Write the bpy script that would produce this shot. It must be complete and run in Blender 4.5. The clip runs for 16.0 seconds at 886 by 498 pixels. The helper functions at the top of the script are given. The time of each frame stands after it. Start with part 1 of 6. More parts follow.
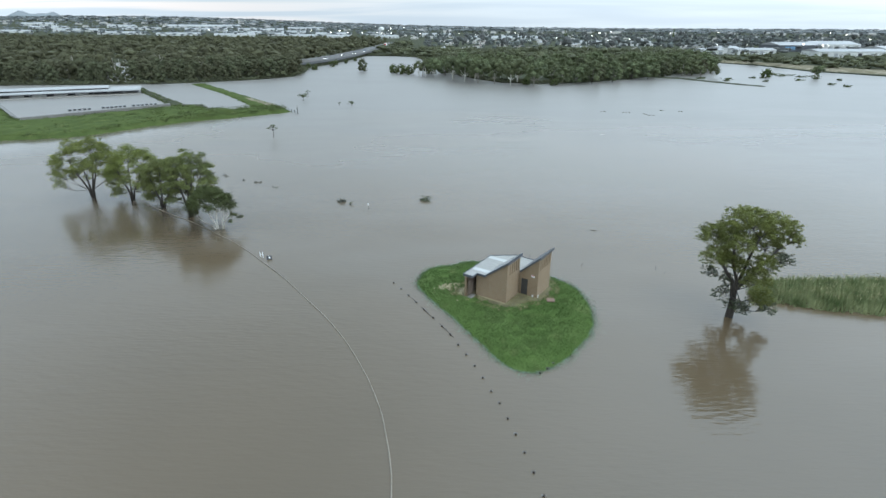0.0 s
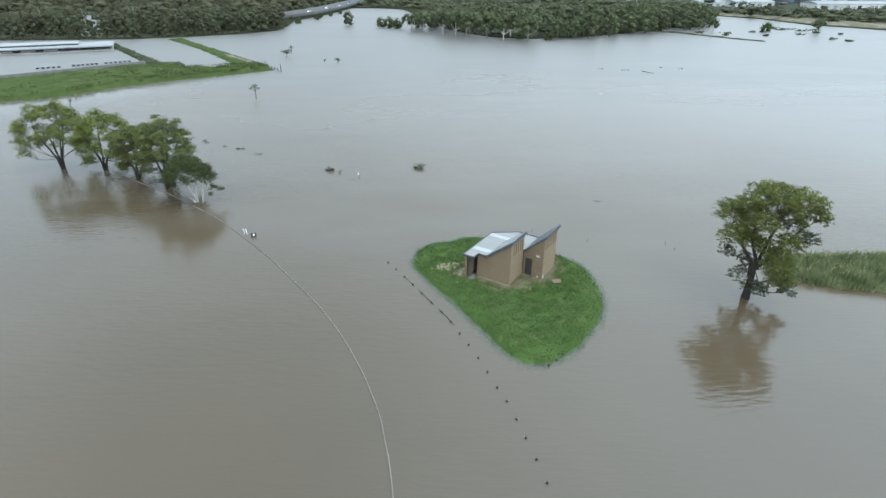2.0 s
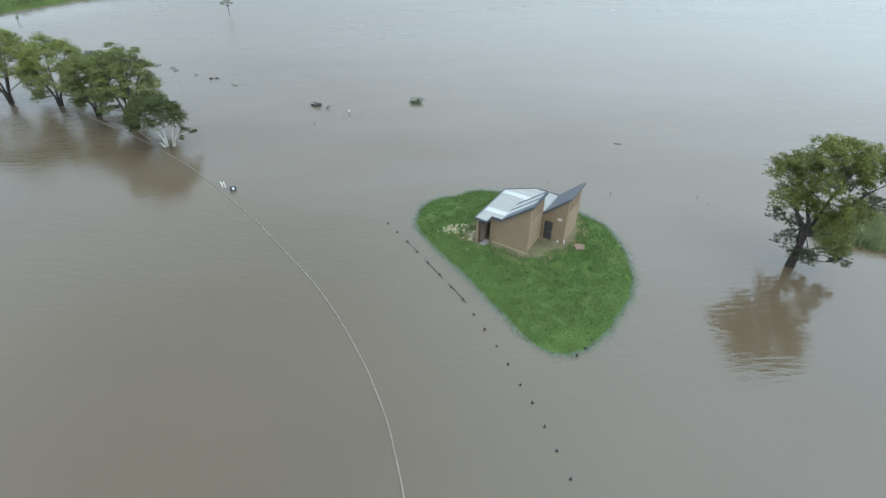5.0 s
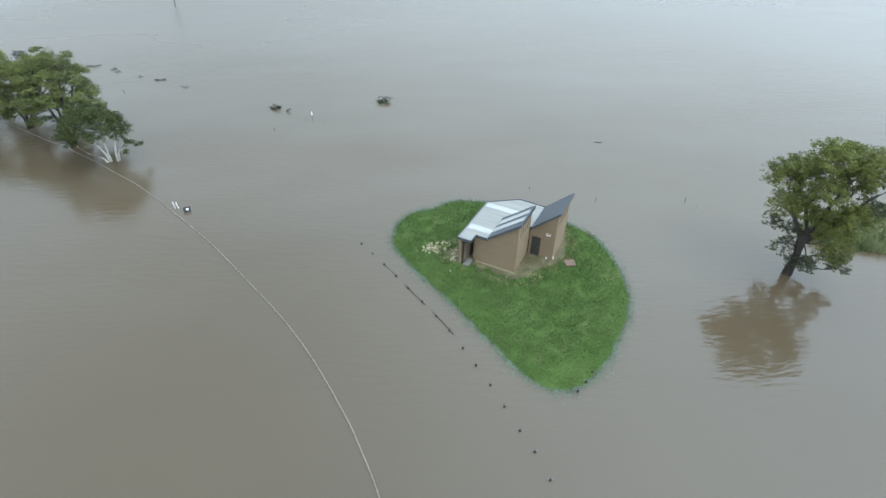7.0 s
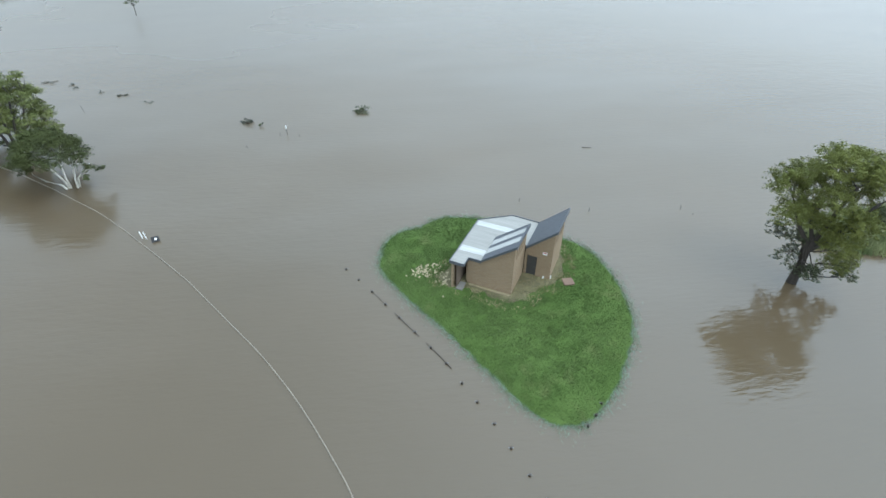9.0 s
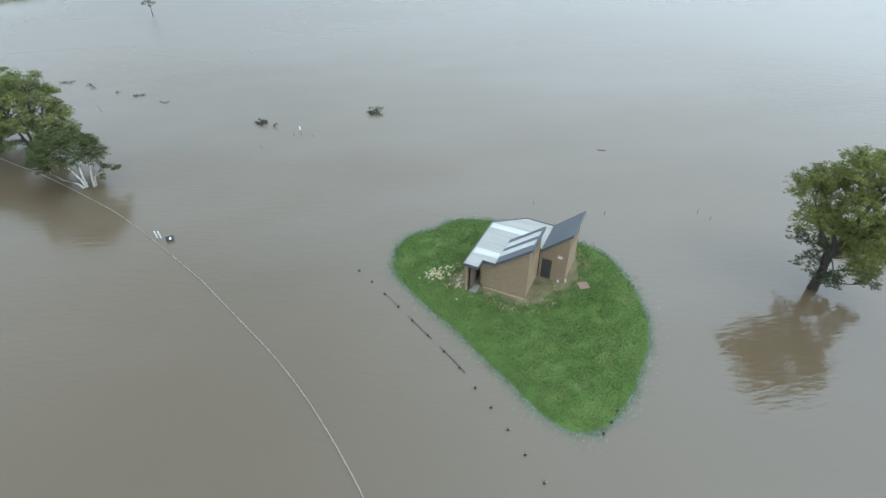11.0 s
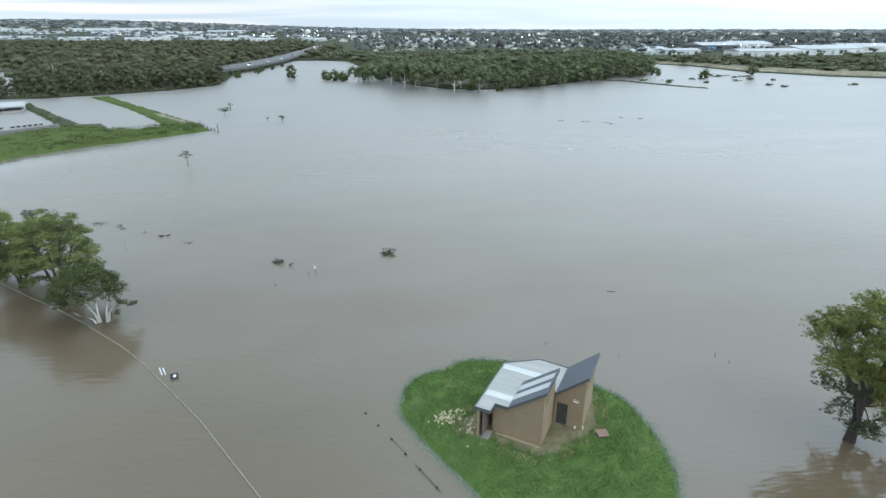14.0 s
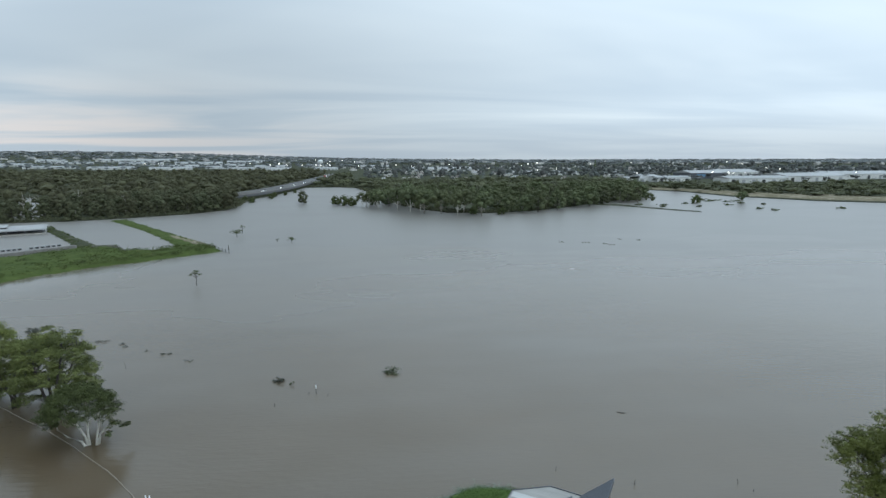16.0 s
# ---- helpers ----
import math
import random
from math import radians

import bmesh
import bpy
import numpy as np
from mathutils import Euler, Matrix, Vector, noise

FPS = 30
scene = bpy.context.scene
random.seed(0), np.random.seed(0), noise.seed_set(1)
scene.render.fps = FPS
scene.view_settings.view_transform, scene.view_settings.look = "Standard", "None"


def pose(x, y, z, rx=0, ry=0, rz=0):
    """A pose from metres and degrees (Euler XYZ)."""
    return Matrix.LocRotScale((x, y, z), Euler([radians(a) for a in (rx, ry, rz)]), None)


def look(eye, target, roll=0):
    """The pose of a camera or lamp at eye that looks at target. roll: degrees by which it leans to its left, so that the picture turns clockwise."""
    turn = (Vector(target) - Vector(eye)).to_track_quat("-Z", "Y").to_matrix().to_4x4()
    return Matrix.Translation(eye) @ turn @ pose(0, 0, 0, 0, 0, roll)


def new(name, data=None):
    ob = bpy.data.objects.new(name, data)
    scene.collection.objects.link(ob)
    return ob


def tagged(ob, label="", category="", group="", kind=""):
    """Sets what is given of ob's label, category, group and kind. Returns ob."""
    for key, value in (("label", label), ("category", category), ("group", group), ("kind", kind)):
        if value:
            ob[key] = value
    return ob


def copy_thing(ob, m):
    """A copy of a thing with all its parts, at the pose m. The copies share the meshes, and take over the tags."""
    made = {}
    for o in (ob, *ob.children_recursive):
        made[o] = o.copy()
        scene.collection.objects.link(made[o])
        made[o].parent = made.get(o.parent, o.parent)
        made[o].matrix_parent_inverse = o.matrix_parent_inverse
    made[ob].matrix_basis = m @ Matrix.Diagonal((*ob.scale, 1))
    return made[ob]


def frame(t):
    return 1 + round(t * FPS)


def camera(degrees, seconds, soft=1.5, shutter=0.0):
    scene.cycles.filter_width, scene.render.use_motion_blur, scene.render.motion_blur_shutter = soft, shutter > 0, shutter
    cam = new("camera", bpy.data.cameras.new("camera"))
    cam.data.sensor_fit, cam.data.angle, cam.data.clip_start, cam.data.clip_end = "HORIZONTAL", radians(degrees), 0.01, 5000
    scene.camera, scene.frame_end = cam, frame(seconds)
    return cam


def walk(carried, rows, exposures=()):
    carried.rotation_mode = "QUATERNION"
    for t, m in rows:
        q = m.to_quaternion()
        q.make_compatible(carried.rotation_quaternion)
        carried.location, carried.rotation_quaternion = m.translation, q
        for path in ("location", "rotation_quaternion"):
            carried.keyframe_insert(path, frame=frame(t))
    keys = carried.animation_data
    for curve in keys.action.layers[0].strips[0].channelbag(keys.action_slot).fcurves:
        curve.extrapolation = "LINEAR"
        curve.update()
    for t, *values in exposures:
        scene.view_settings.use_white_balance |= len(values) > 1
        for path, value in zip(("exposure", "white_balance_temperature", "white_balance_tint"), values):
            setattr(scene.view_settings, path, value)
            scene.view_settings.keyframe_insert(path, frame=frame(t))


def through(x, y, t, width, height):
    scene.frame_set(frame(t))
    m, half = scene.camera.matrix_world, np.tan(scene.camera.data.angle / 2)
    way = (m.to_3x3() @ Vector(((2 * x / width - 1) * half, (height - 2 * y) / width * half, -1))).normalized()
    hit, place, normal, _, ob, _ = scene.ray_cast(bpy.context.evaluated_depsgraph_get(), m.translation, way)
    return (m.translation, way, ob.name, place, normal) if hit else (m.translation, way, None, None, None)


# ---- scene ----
cam = camera(80.0, 16.0)
PATH = [
    (0, (1.198, -5.657, 29.389), (1.173, -3.814, 28.612), 0.2),
    (0.5, (0.925, -4.509, 29.449), (0.914, -2.677, 28.645), 0.2),
    (1, (0.628, -3.327, 29.512), (0.631, -1.51, 28.676), 0.4),
    (1.5, (0.434, -1.993, 29.58), (0.442, -0.196, 28.702), 0.3),
    (2, (0.233, -0.725, 29.58), (0.247, 1.051, 28.662), 0.3),
    (2.5, (0.069, 0.741, 29.675), (0.085, 2.49, 28.704), 0.3),
    (3, (-0.205, 2.239, 29.646), (-0.185, 3.96, 28.626), 0.4),
    (3.5, (-0.476, 3.652, 29.768), (-0.452, 5.343, 28.701), 0.5),
    (4, (-0.807, 4.94, 29.687), (-0.779, 6.604, 28.576), 0.6),
    (6.5, (-2.169, 11.569, 30.047), (-2.038, 13.147, 28.826), 0.9),
    (7, (-2.301, 12.845, 30.085), (-2.132, 14.419, 28.862), 0.9),
    (7.5, (-2.392, 14.052, 29.979), (-2.183, 15.622, 28.759), 0.7),
    (8, (-2.431, 15.081, 30.074), (-2.198, 16.644, 28.849), 0.4),
    (8.5, (-2.608, 15.737, 30.034), (-2.365, 17.3, 28.811), 0.4),
    (9, (-2.741, 16.492, 30.067), (-2.499, 18.051, 28.838), 0.1),
    (11.5, (-3.055, 16.848, 29.922), (-2.856, 18.417, 28.697), -0.2),
    (12, (-3.113, 16.879, 29.938), (-2.916, 18.451, 28.717), -0.2),
    (12.5, (-2.918, 16.99, 29.801), (-2.725, 18.637, 28.684), -0.2),
    (13, (-2.997, 16.941, 29.797), (-2.799, 18.661, 28.796), -0.1),
    (13.5, (-3.149, 16.949, 29.844), (-2.947, 18.731, 28.958), -0.0),
    (14, (-3.146, 16.875, 29.85), (-2.943, 18.709, 29.079), -0.1),
    (14.5, (-3.221, 16.737, 29.856), (-3.017, 18.615, 29.199), -0.0),
    (15, (-3.154, 16.641, 29.839), (-2.952, 18.556, 29.299), -0.1),
    (15.5, (-3.15, 16.515, 29.813), (-2.947, 18.458, 29.388), -0.1),
    (16, (-3.228, 16.271, 29.673), (-3.025, 18.232, 29.336), -0.2),
]
walk(cam, [(t, look(eye, target, roll)) for t, eye, target, roll in PATH],
     exposures=[(0, 0.16), (1.5, 0.3), (4, 0.37), (9, 0.43), (12, 0.43), (13.5, 0.36), (14, 0.3), (14.5, 0.05), (15.5, -0.32), (16, -0.43)])

from mathutils import geometry

# ---------------------------------------------------------------- light
SUN_AZ, SUN_EL = 132.0, 56.0      # degrees clockwise from +y, above the horizon
world = bpy.data.worlds.new("overcast_sky")
scene.world = world
world.use_nodes = True
wt = world.node_tree
wt.nodes.clear()


def wnode(kind, **props):
    n = wt.nodes.new(kind)
    for k, v in props.items():
        if k == "operation":
            n.operation = v
        elif k == "blend_type":
            n.blend_type = v
        elif k == "data_type":
            n.data_type = v
    return n


def wmath(op, a, b=None):
    n = wnode("ShaderNodeMath", operation=op)
    for i, v in enumerate((a, b)):
        if v is None:
            continue
        if isinstance(v, (int, float)):
            n.inputs[i].default_value = v
        else:
            wt.links.new(v, n.inputs[i])
    return n.outputs[0]


def wmix(fac, a, b):
    n = wnode("ShaderNodeMix", data_type="RGBA")
    for key, v in ((0, fac), (6, a), (7, b)):
        if isinstance(v, (int, float)):
            n.inputs[key].default_value = v
        elif isinstance(v, tuple):
            n.inputs[key].default_value = (*v, 1)
        else:
            wt.links.new(v, n.inputs[key])
    return n.outputs[2]


def wramp(fac, lo, hi):
    n = wnode("ShaderNodeMapRange")
    n.interpolation_type = "SMOOTHSTEP"
    wt.links.new(fac, n.inputs[0])
    n.inputs[1].default_value, n.inputs[2].default_value = lo, hi
    return n.outputs[0]


sky = wnode("ShaderNodeTexSky")
sky.sky_type = "NISHITA"
sky.sun_disc = False
sky.sun_elevation, sky.sun_rotation = radians(SUN_EL), radians(SUN_AZ)
sky.dust_density = 3.0
coords = wnode("ShaderNodeTexCoord")
split = wnode("ShaderNodeSeparateXYZ")
wt.links.new(coords.outputs["Generated"], split.inputs[0])
dx, dy, dz = split.outputs
# cloud sheet seen in perspective: the sky's direction laid on a level plane
up = wmath("ADD", wmath("MAXIMUM", dz, 0.0), 0.07)
px, py = wmath("DIVIDE", dx, up), wmath("DIVIDE", dy, up)
plane = wnode("ShaderNodeCombineXYZ")
wt.links.new(wmath("MULTIPLY", px, 0.4), plane.inputs[0])
wt.links.new(wmath("MULTIPLY", py, 0.85), plane.inputs[1])
clouds = wnode("ShaderNodeTexNoise")
clouds.inputs["Scale"].default_value = 0.5
clouds.inputs["Detail"].default_value = 4.0
clouds.inputs["Roughness"].default_value = 0.5
clouds.inputs["Distortion"].default_value = 0.5
wt.links.new(plane.outputs[0], clouds.inputs["Vector"])
sheet = wramp(clouds.outputs[0], 0.32, 0.7)
# overcast: brighter towards the zenith, paler low down
high = wramp(dz, 0.1, 0.8)
grey = wmix(sheet, (5.5, 6.8, 8.0), (7.5, 8.75, 9.6))
low = wramp(dz, 0.09, 0.0)
grey = wmix(wmath("MULTIPLY", low, 0.55), grey, (6.1, 7.15, 8.1))
side = wramp(dx, 0.15, -0.75)
band = wmath("MULTIPLY", wramp(dz, 0.16, 0.03), wramp(clouds.outputs[0], 0.42, 0.62))
grey = wmix(wmath("MULTIPLY", side, band), grey, (9.7, 9.2, 9.0))
tilt = wmath("ADD", 1.0, wmath("MULTIPLY", wramp(dz, 0.3, 0.65), wmath("SUBTRACT", wmath("MULTIPLY", wramp(dx, -0.5, 0.5), 0.95), 0.5)))
gain = wnode("ShaderNodeCombineXYZ")
for k, rise in enumerate((1.1, 1.27, 1.42)):
    wt.links.new(wmath("ADD", 1.0, wmath("ADD", wmath("MULTIPLY", wmath("MULTIPLY", high, rise), tilt), wmath("ADD", wmath("MULTIPLY", wmath("MULTIPLY", wramp(dx, -0.4, 0.9), 0.76), wmath("SUBTRACT", 1.0, wmath("MULTIPLY", low, 0.6))), wmath("MULTIPLY", wmath("MULTIPLY", wramp(dx, -0.3, -0.7), 0.24), wmath("SUBTRACT", 1.0, high))))), gain.inputs[k])
lit = wnode("ShaderNodeVectorMath", operation="MULTIPLY")
wt.links.new(grey, lit.inputs[0])
wt.links.new(gain.outputs[0], lit.inputs[1])
both = wmix(0.9, sky.outputs[0], lit.outputs[0])
back = wnode("ShaderNodeBackground")
wt.links.new(both, back.inputs[0])
back.inputs[1].default_value = 0.1
wt.links.new(back.outputs[0], wnode("ShaderNodeOutputWorld").inputs[0])

sun = new("sun", bpy.data.lights.new("sun", "SUN"))
sun.data.energy, sun.data.angle, sun.data.color = 0.5, radians(30), (1.0, 0.96, 0.9)
az, el = radians(SUN_AZ), radians(SUN_EL)
sun.matrix_world = look((200 * math.sin(az), 200 * math.cos(az), 200 * math.tan(el)), (0, 0, 0))

# ---------------------------------------------------------------- materials


class Nodes:
    """Small wrapper to wire one node material."""

    def __init__(self, name):
        self.m = bpy.data.materials.new(name)
        self.m.use_nodes = True
        self.t = self.m.node_tree
        self.p = self.t.nodes["Principled BSDF"]
        self.out = self.t.nodes["Material Output"]
        self.co = self.t.nodes.new("ShaderNodeTexCoord").outputs["Object"]

    def put(self, socket, v):
        if isinstance(v, (int, float)):
            socket.default_value = v
        elif isinstance(v, tuple):
            socket.default_value = (*v, 1) if len(v) == 3 else v
        else:
            self.t.links.new(v, socket)

    def noise(self, scale, detail=4.0, rough=0.55, stretch=None, vec=None):
        n = self.t.nodes.new("ShaderNodeTexNoise")
        n.inputs["Scale"].default_value, n.inputs["Detail"].default_value, n.inputs["Roughness"].default_value = scale, detail, rough
        vec = vec or self.co
        if stretch:
            mp = self.t.nodes.new("ShaderNodeMapping")
            self.t.links.new(vec, mp.inputs[0])
            mp.inputs["Scale"].default_value = stretch
            vec = mp.outputs[0]
        self.t.links.new(vec, n.inputs["Vector"])
        return n.outputs[0]

    def ramp(self, v, a, b, lo=0.0, hi=1.0):
        n = self.t.nodes.new("ShaderNodeMapRange")
        self.put(n.inputs[0], v)
        for i, x in enumerate((a, b, lo, hi)):
            n.inputs[i + 1].default_value = x
        return n.outputs[0]

    def mix(self, f, a, b, blend="MIX"):
        n = self.t.nodes.new("ShaderNodeMix")
        n.data_type, n.blend_type = "RGBA", blend
        self.put(n.inputs[0], f), self.put(n.inputs[6], a), self.put(n.inputs[7], b)
        return n.outputs[2]

    def math(self, op, a, b=0.0):
        n = self.t.nodes.new("ShaderNodeMath")
        n.operation = op
        self.put(n.inputs[0], a), self.put(n.inputs[1], b)
        return n.outputs[0]

    def rand(self):
        return self.t.nodes.new("ShaderNodeObjectInfo").outputs["Random"]

    def island(self):
        return self.t.nodes.new("ShaderNodeNewGeometry").outputs["Random Per Island"]

    def bump(self, h, strength, distance):
        n = self.t.nodes.new("ShaderNodeBump")
        n.inputs["Strength"].default_value, n.inputs["Distance"].default_value = strength, distance
        self.put(n.inputs["Height"], h)
        self.t.links.new(n.outputs[0], self.p.inputs["Normal"])

    def done(self, colour, rough=0.8, metal=0.0, spec=None):
        self.put(self.p.inputs["Base Color"], colour)
        self.put(self.p.inputs["Roughness"], rough)
        self.put(self.p.inputs["Metallic"], metal)
        if spec is not None:
            self.p.inputs["Specular IOR Level"].default_value = spec
        return self.m


def plain(name, colour, rough=0.7, metal=0.0, vary=0.25, fine=6.0, broad=0.6, relief=0.3, depth=0.02):
    """Painted, cast or sawn surfaces: colour broken by fine grain and broad stains."""
    n = Nodes(name)
    dark = tuple(c * (1 - vary) for c in colour)
    pale = tuple(min(1, c * (1 + vary * 0.7)) for c in colour)
    f = n.math("MULTIPLY", n.math("ADD", n.noise(fine), n.noise(broad, 3)), 0.5)
    c = n.mix(n.ramp(f, 0.35, 0.65), dark, pale)
    c = n.mix(n.math("MULTIPLY", n.rand(), 0.25), c, dark)
    n.bump(n.noise(fine * 3), relief, depth)
    return n.done(c, rough, metal)


def foliage(name, dark, pale, broad=0.35, spec=0.1, through=0.25, relief=0.0, each=0.35):
    """Leaf sprays: each its own shade, with broad lighter and darker patches through the crown."""
    n = Nodes(name)
    patch = n.ramp(n.noise(broad, 3), 0.35, 0.65)
    shade = n.math("ADD", n.math("MULTIPLY", patch, 1 - each), n.math("MULTIPLY", n.island(), each))
    if relief:
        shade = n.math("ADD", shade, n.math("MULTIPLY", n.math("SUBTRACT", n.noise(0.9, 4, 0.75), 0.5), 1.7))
    c = n.mix(shade, dark, pale)
    c = n.mix(n.math("MULTIPLY", n.rand(), 0.45), c, tuple(v * f for v, f in zip(dark, (1.25, 0.9, 0.9))))
    if relief:
        n.bump(n.noise(1.1, 4, 0.7), relief, 1.2)
    m = n.done(c, 0.6, 0.0, spec)
    tr = n.t.nodes.new("ShaderNodeBsdfTranslucent")
    n.put(tr.inputs[0], c)
    ms = n.t.nodes.new("ShaderNodeMixShader")
    ms.inputs[0].default_value = through
    n.t.links.new(n.p.outputs[0], ms.inputs[1])
    n.t.links.new(tr.outputs[0], ms.inputs[2])
    n.t.links.new(ms.outputs[0], n.out.inputs[0])
    return m


def water_material():
    n = Nodes("muddy_flood_water")
    silt = n.ramp(n.noise(0.02, 4, 0.55), 0.35, 0.68)
    c = n.mix(silt, (0.087, 0.0635, 0.037), (0.108, 0.0785, 0.048))
    fine = n.noise(2.1, 3, 0.5, (0.3, 1.0, 1.0))
    swell = n.noise(0.55, 2, 0.5, (0.3, 1.0, 1.0))
    calm = n.ramp(n.noise(0.025, 3, 0.6, (0.5, 1.2, 1.0)), 0.4, 0.65)
    sp = n.t.nodes.new("ShaderNodeSeparateXYZ")
    n.t.links.new(n.co, sp.inputs[0])
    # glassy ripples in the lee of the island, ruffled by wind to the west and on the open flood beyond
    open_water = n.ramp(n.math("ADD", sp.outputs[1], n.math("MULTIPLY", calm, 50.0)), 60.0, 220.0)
    west = n.ramp(n.math("ADD", sp.outputs[0], n.math("MULTIPLY", calm, 8.0)), 8.0, -26.0)
    h = n.math("ADD", n.math("MULTIPLY", fine, n.ramp(calm, 0, 1, 0.55, 0.8)), n.math("MULTIPLY", swell, 0.45))
    h = n.math("MULTIPLY", h, n.ramp(open_water, 0, 1, 0.8, 0.16))
    n.bump(h, 0.27, 0.25)
    # missing sky sheen is put into the base colour: paler and greyer farther out
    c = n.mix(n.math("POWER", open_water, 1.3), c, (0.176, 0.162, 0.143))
    # a calm strip in the lee of the pond embankment
    off = n.math("SUBTRACT", n.math("MULTIPLY", n.math("ADD", sp.outputs[0], 121.8), 0.672), n.math("MULTIPLY", n.math("SUBTRACT", sp.outputs[1], 138.4), 0.741))
    lee = n.math("MULTIPLY", n.math("MULTIPLY", n.ramp(off, 30.0, 12.0), n.ramp(off, -10.0, -4.0)), n.ramp(sp.outputs[0], -55.0, -95.0))
    windy = n.math("ADD", n.math("MULTIPLY", west, 0.075), n.math("MULTIPLY", open_water, 0.3))
    m = n.done(c, n.math("ADD", n.ramp(calm, 0, 1, 0.04, 0.06), n.math("MULTIPLY", windy, n.ramp(lee, 0, 1, 1.0, 0.2))))
    n.p.inputs["IOR"].default_value = 1.52
    return m


def brick_material():
    n = Nodes("brown_brick")
    b = n.t.nodes.new("ShaderNodeTexBrick")
    sp = n.t.nodes.new("ShaderNodeSeparateXYZ")
    n.t.links.new(n.co, sp.inputs[0])
    cb = n.t.nodes.new("ShaderNodeCombineXYZ")
    n.put(cb.inputs[0], n.math("ADD", sp.outputs[0], sp.outputs[1]))
    n.put(cb.inputs[1], sp.outputs[2])
    n.t.links.new(cb.outputs[0], b.inputs["Vector"])
    b.inputs["Color1"].default_value = (0.225, 0.153, 0.092, 1)
    b.inputs["Color2"].default_value = (0.285, 0.2, 0.122, 1)
    b.inputs["Mortar"].default_value = (0.3, 0.25, 0.18, 1)
    for key, v in (("Scale", 1.0), ("Mortar Size", 0.006), ("Brick Width", 0.24), ("Row Height", 0.086), ("Bias", 0.0)):
        b.inputs[key].default_value = v
    wear = n.ramp(n.noise(0.9, 4), 0.35, 0.7)
    c = n.mix(n.math("MULTIPLY", wear, 0.35), b.outputs["Color"], (0.3, 0.22, 0.14))
    n.bump(n.math("SUBTRACT", n.noise(30), b.outputs["Fac"]), 0.5, 0.01)
    return n.done(c, 0.88)


def metal_roof(name, colour, pitch=0.19, along="Y", rough=0.42, metal=0.25):
    """Ribbed sheet: ribs as bump, streaked with grime along the fall."""
    n = Nodes(name)
    w = n.t.nodes.new("ShaderNodeTexWave")
    w.bands_direction = along
    w.inputs["Scale"].default_value = 0.314 / pitch
    n.t.links.new(n.co, w.inputs["Vector"])
    streak = n.noise(1.3, 5, 0.6, (0.3, 2.5, 1.0) if along == "Y" else (2.5, 0.3, 1.0))
    c = n.mix(n.ramp(streak, 0.35, 0.7), tuple(v * 0.82 for v in colour), colour)
    c = n.mix(n.math("MULTIPLY", n.ramp(n.noise(0.4, 3), 0.45, 0.7), 0.25), c, tuple(v * 0.7 for v in colour))
    n.bump(w.outputs[0], 0.3, 0.02)
    return n.done(c, rough, metal, 0.25)


def grass_material(name, dark, pale, dry, dry_at=0.62):
    n = Nodes(name)
    c = n.mix(n.ramp(n.noise(0.35, 5, 0.65), 0.35, 0.65), dark, pale)
    c = n.mix(n.ramp(n.noise(9, 4, 0.7), 0.3, 0.75, 0.0, 0.4), c, tuple(v * 0.85 for v in dark))
    c = n.mix(n.ramp(n.noise(0.23, 5, 0.65), dry_at, dry_at + 0.12), c, dry)
    n.bump(n.noise(14, 5, 0.7), 0.3, 0.1)
    return n.done(c, 0.95, 0.0, 0.04)


def blades(name, dark, pale, broad=0.6, spec=0.1):
    n = Nodes(name)
    shade = n.math("ADD", n.math("MULTIPLY", n.ramp(n.noise(broad, 3), 0.3, 0.7), 0.92), n.math("MULTIPLY", n.island(), 0.08))
    return n.done(n.mix(shade, dark, pale), 0.7, 0.0, spec)


M_WATER = water_material()
M_BRICK = brick_material()
M_BED = plain("river_bed_mud", (0.12, 0.095, 0.06), 0.95)
M_ROOF = metal_roof("pale_zinc_roof", (0.31, 0.3, 0.275), metal=0.0)
M_SKYLIGHT = metal_roof("translucent_roof_sheet", (0.47, 0.47, 0.45), rough=0.35, metal=0.0)
M_DARKROOF = metal_roof("slate_grey_roof", (0.1, 0.113, 0.132), rough=0.35, metal=0.2)
M_FASCIA = plain("blue_grey_fascia", (0.095, 0.102, 0.115), 0.5, 0.1, 0.15)
M_DOOR = plain("charcoal_door", (0.06, 0.057, 0.055), 0.5)
M_GLASS = Nodes("dark_slot_glass").done((0.03, 0.026, 0.018), 0.12)
M_CONCRETE = plain("weathered_concrete", (0.36, 0.34, 0.31), 0.9)
M_WALLCONCRETE = plain("grey_pond_concrete", (0.2, 0.19, 0.175), 0.9)
M_WHITE = plain("white_paint", (0.78, 0.78, 0.76), 0.5, 0, 0.08)
M_RED = plain("red_paint", (0.5, 0.05, 0.04), 0.5, 0, 0.1)
M_BLUE = plain("blue_panel", (0.13, 0.27, 0.42), 0.45, 0, 0.12)
M_ENTRY_SHADE = plain("brown_entrance_shade", (0.15, 0.115, 0.09), 0.7)
M_BLACK = plain("black_plastic", (0.02, 0.02, 0.022), 0.5)
M_POST = plain("wet_timber", (0.045, 0.035, 0.028), 0.7)
M_BARK = plain("grey_brown_bark", (0.06, 0.05, 0.041), 0.9, 0, 0.45, 7.0, 1.2, 0.8, 0.04)
M_PALEBARK = plain("pale_smooth_bark", (0.70, 0.67, 0.6), 0.75, 0, 0.3, 5.0, 1.4, 0.4, 0.02)
M_SOIL = plain("bare_soil", (0.15, 0.13, 0.068), 0.95, 0, 0.45, 5.0, 1.1, 0.9, 0.08)
M_RUBBLE = plain("pale_sandstone", (0.42, 0.36, 0.23), 0.9, 0, 0.3)
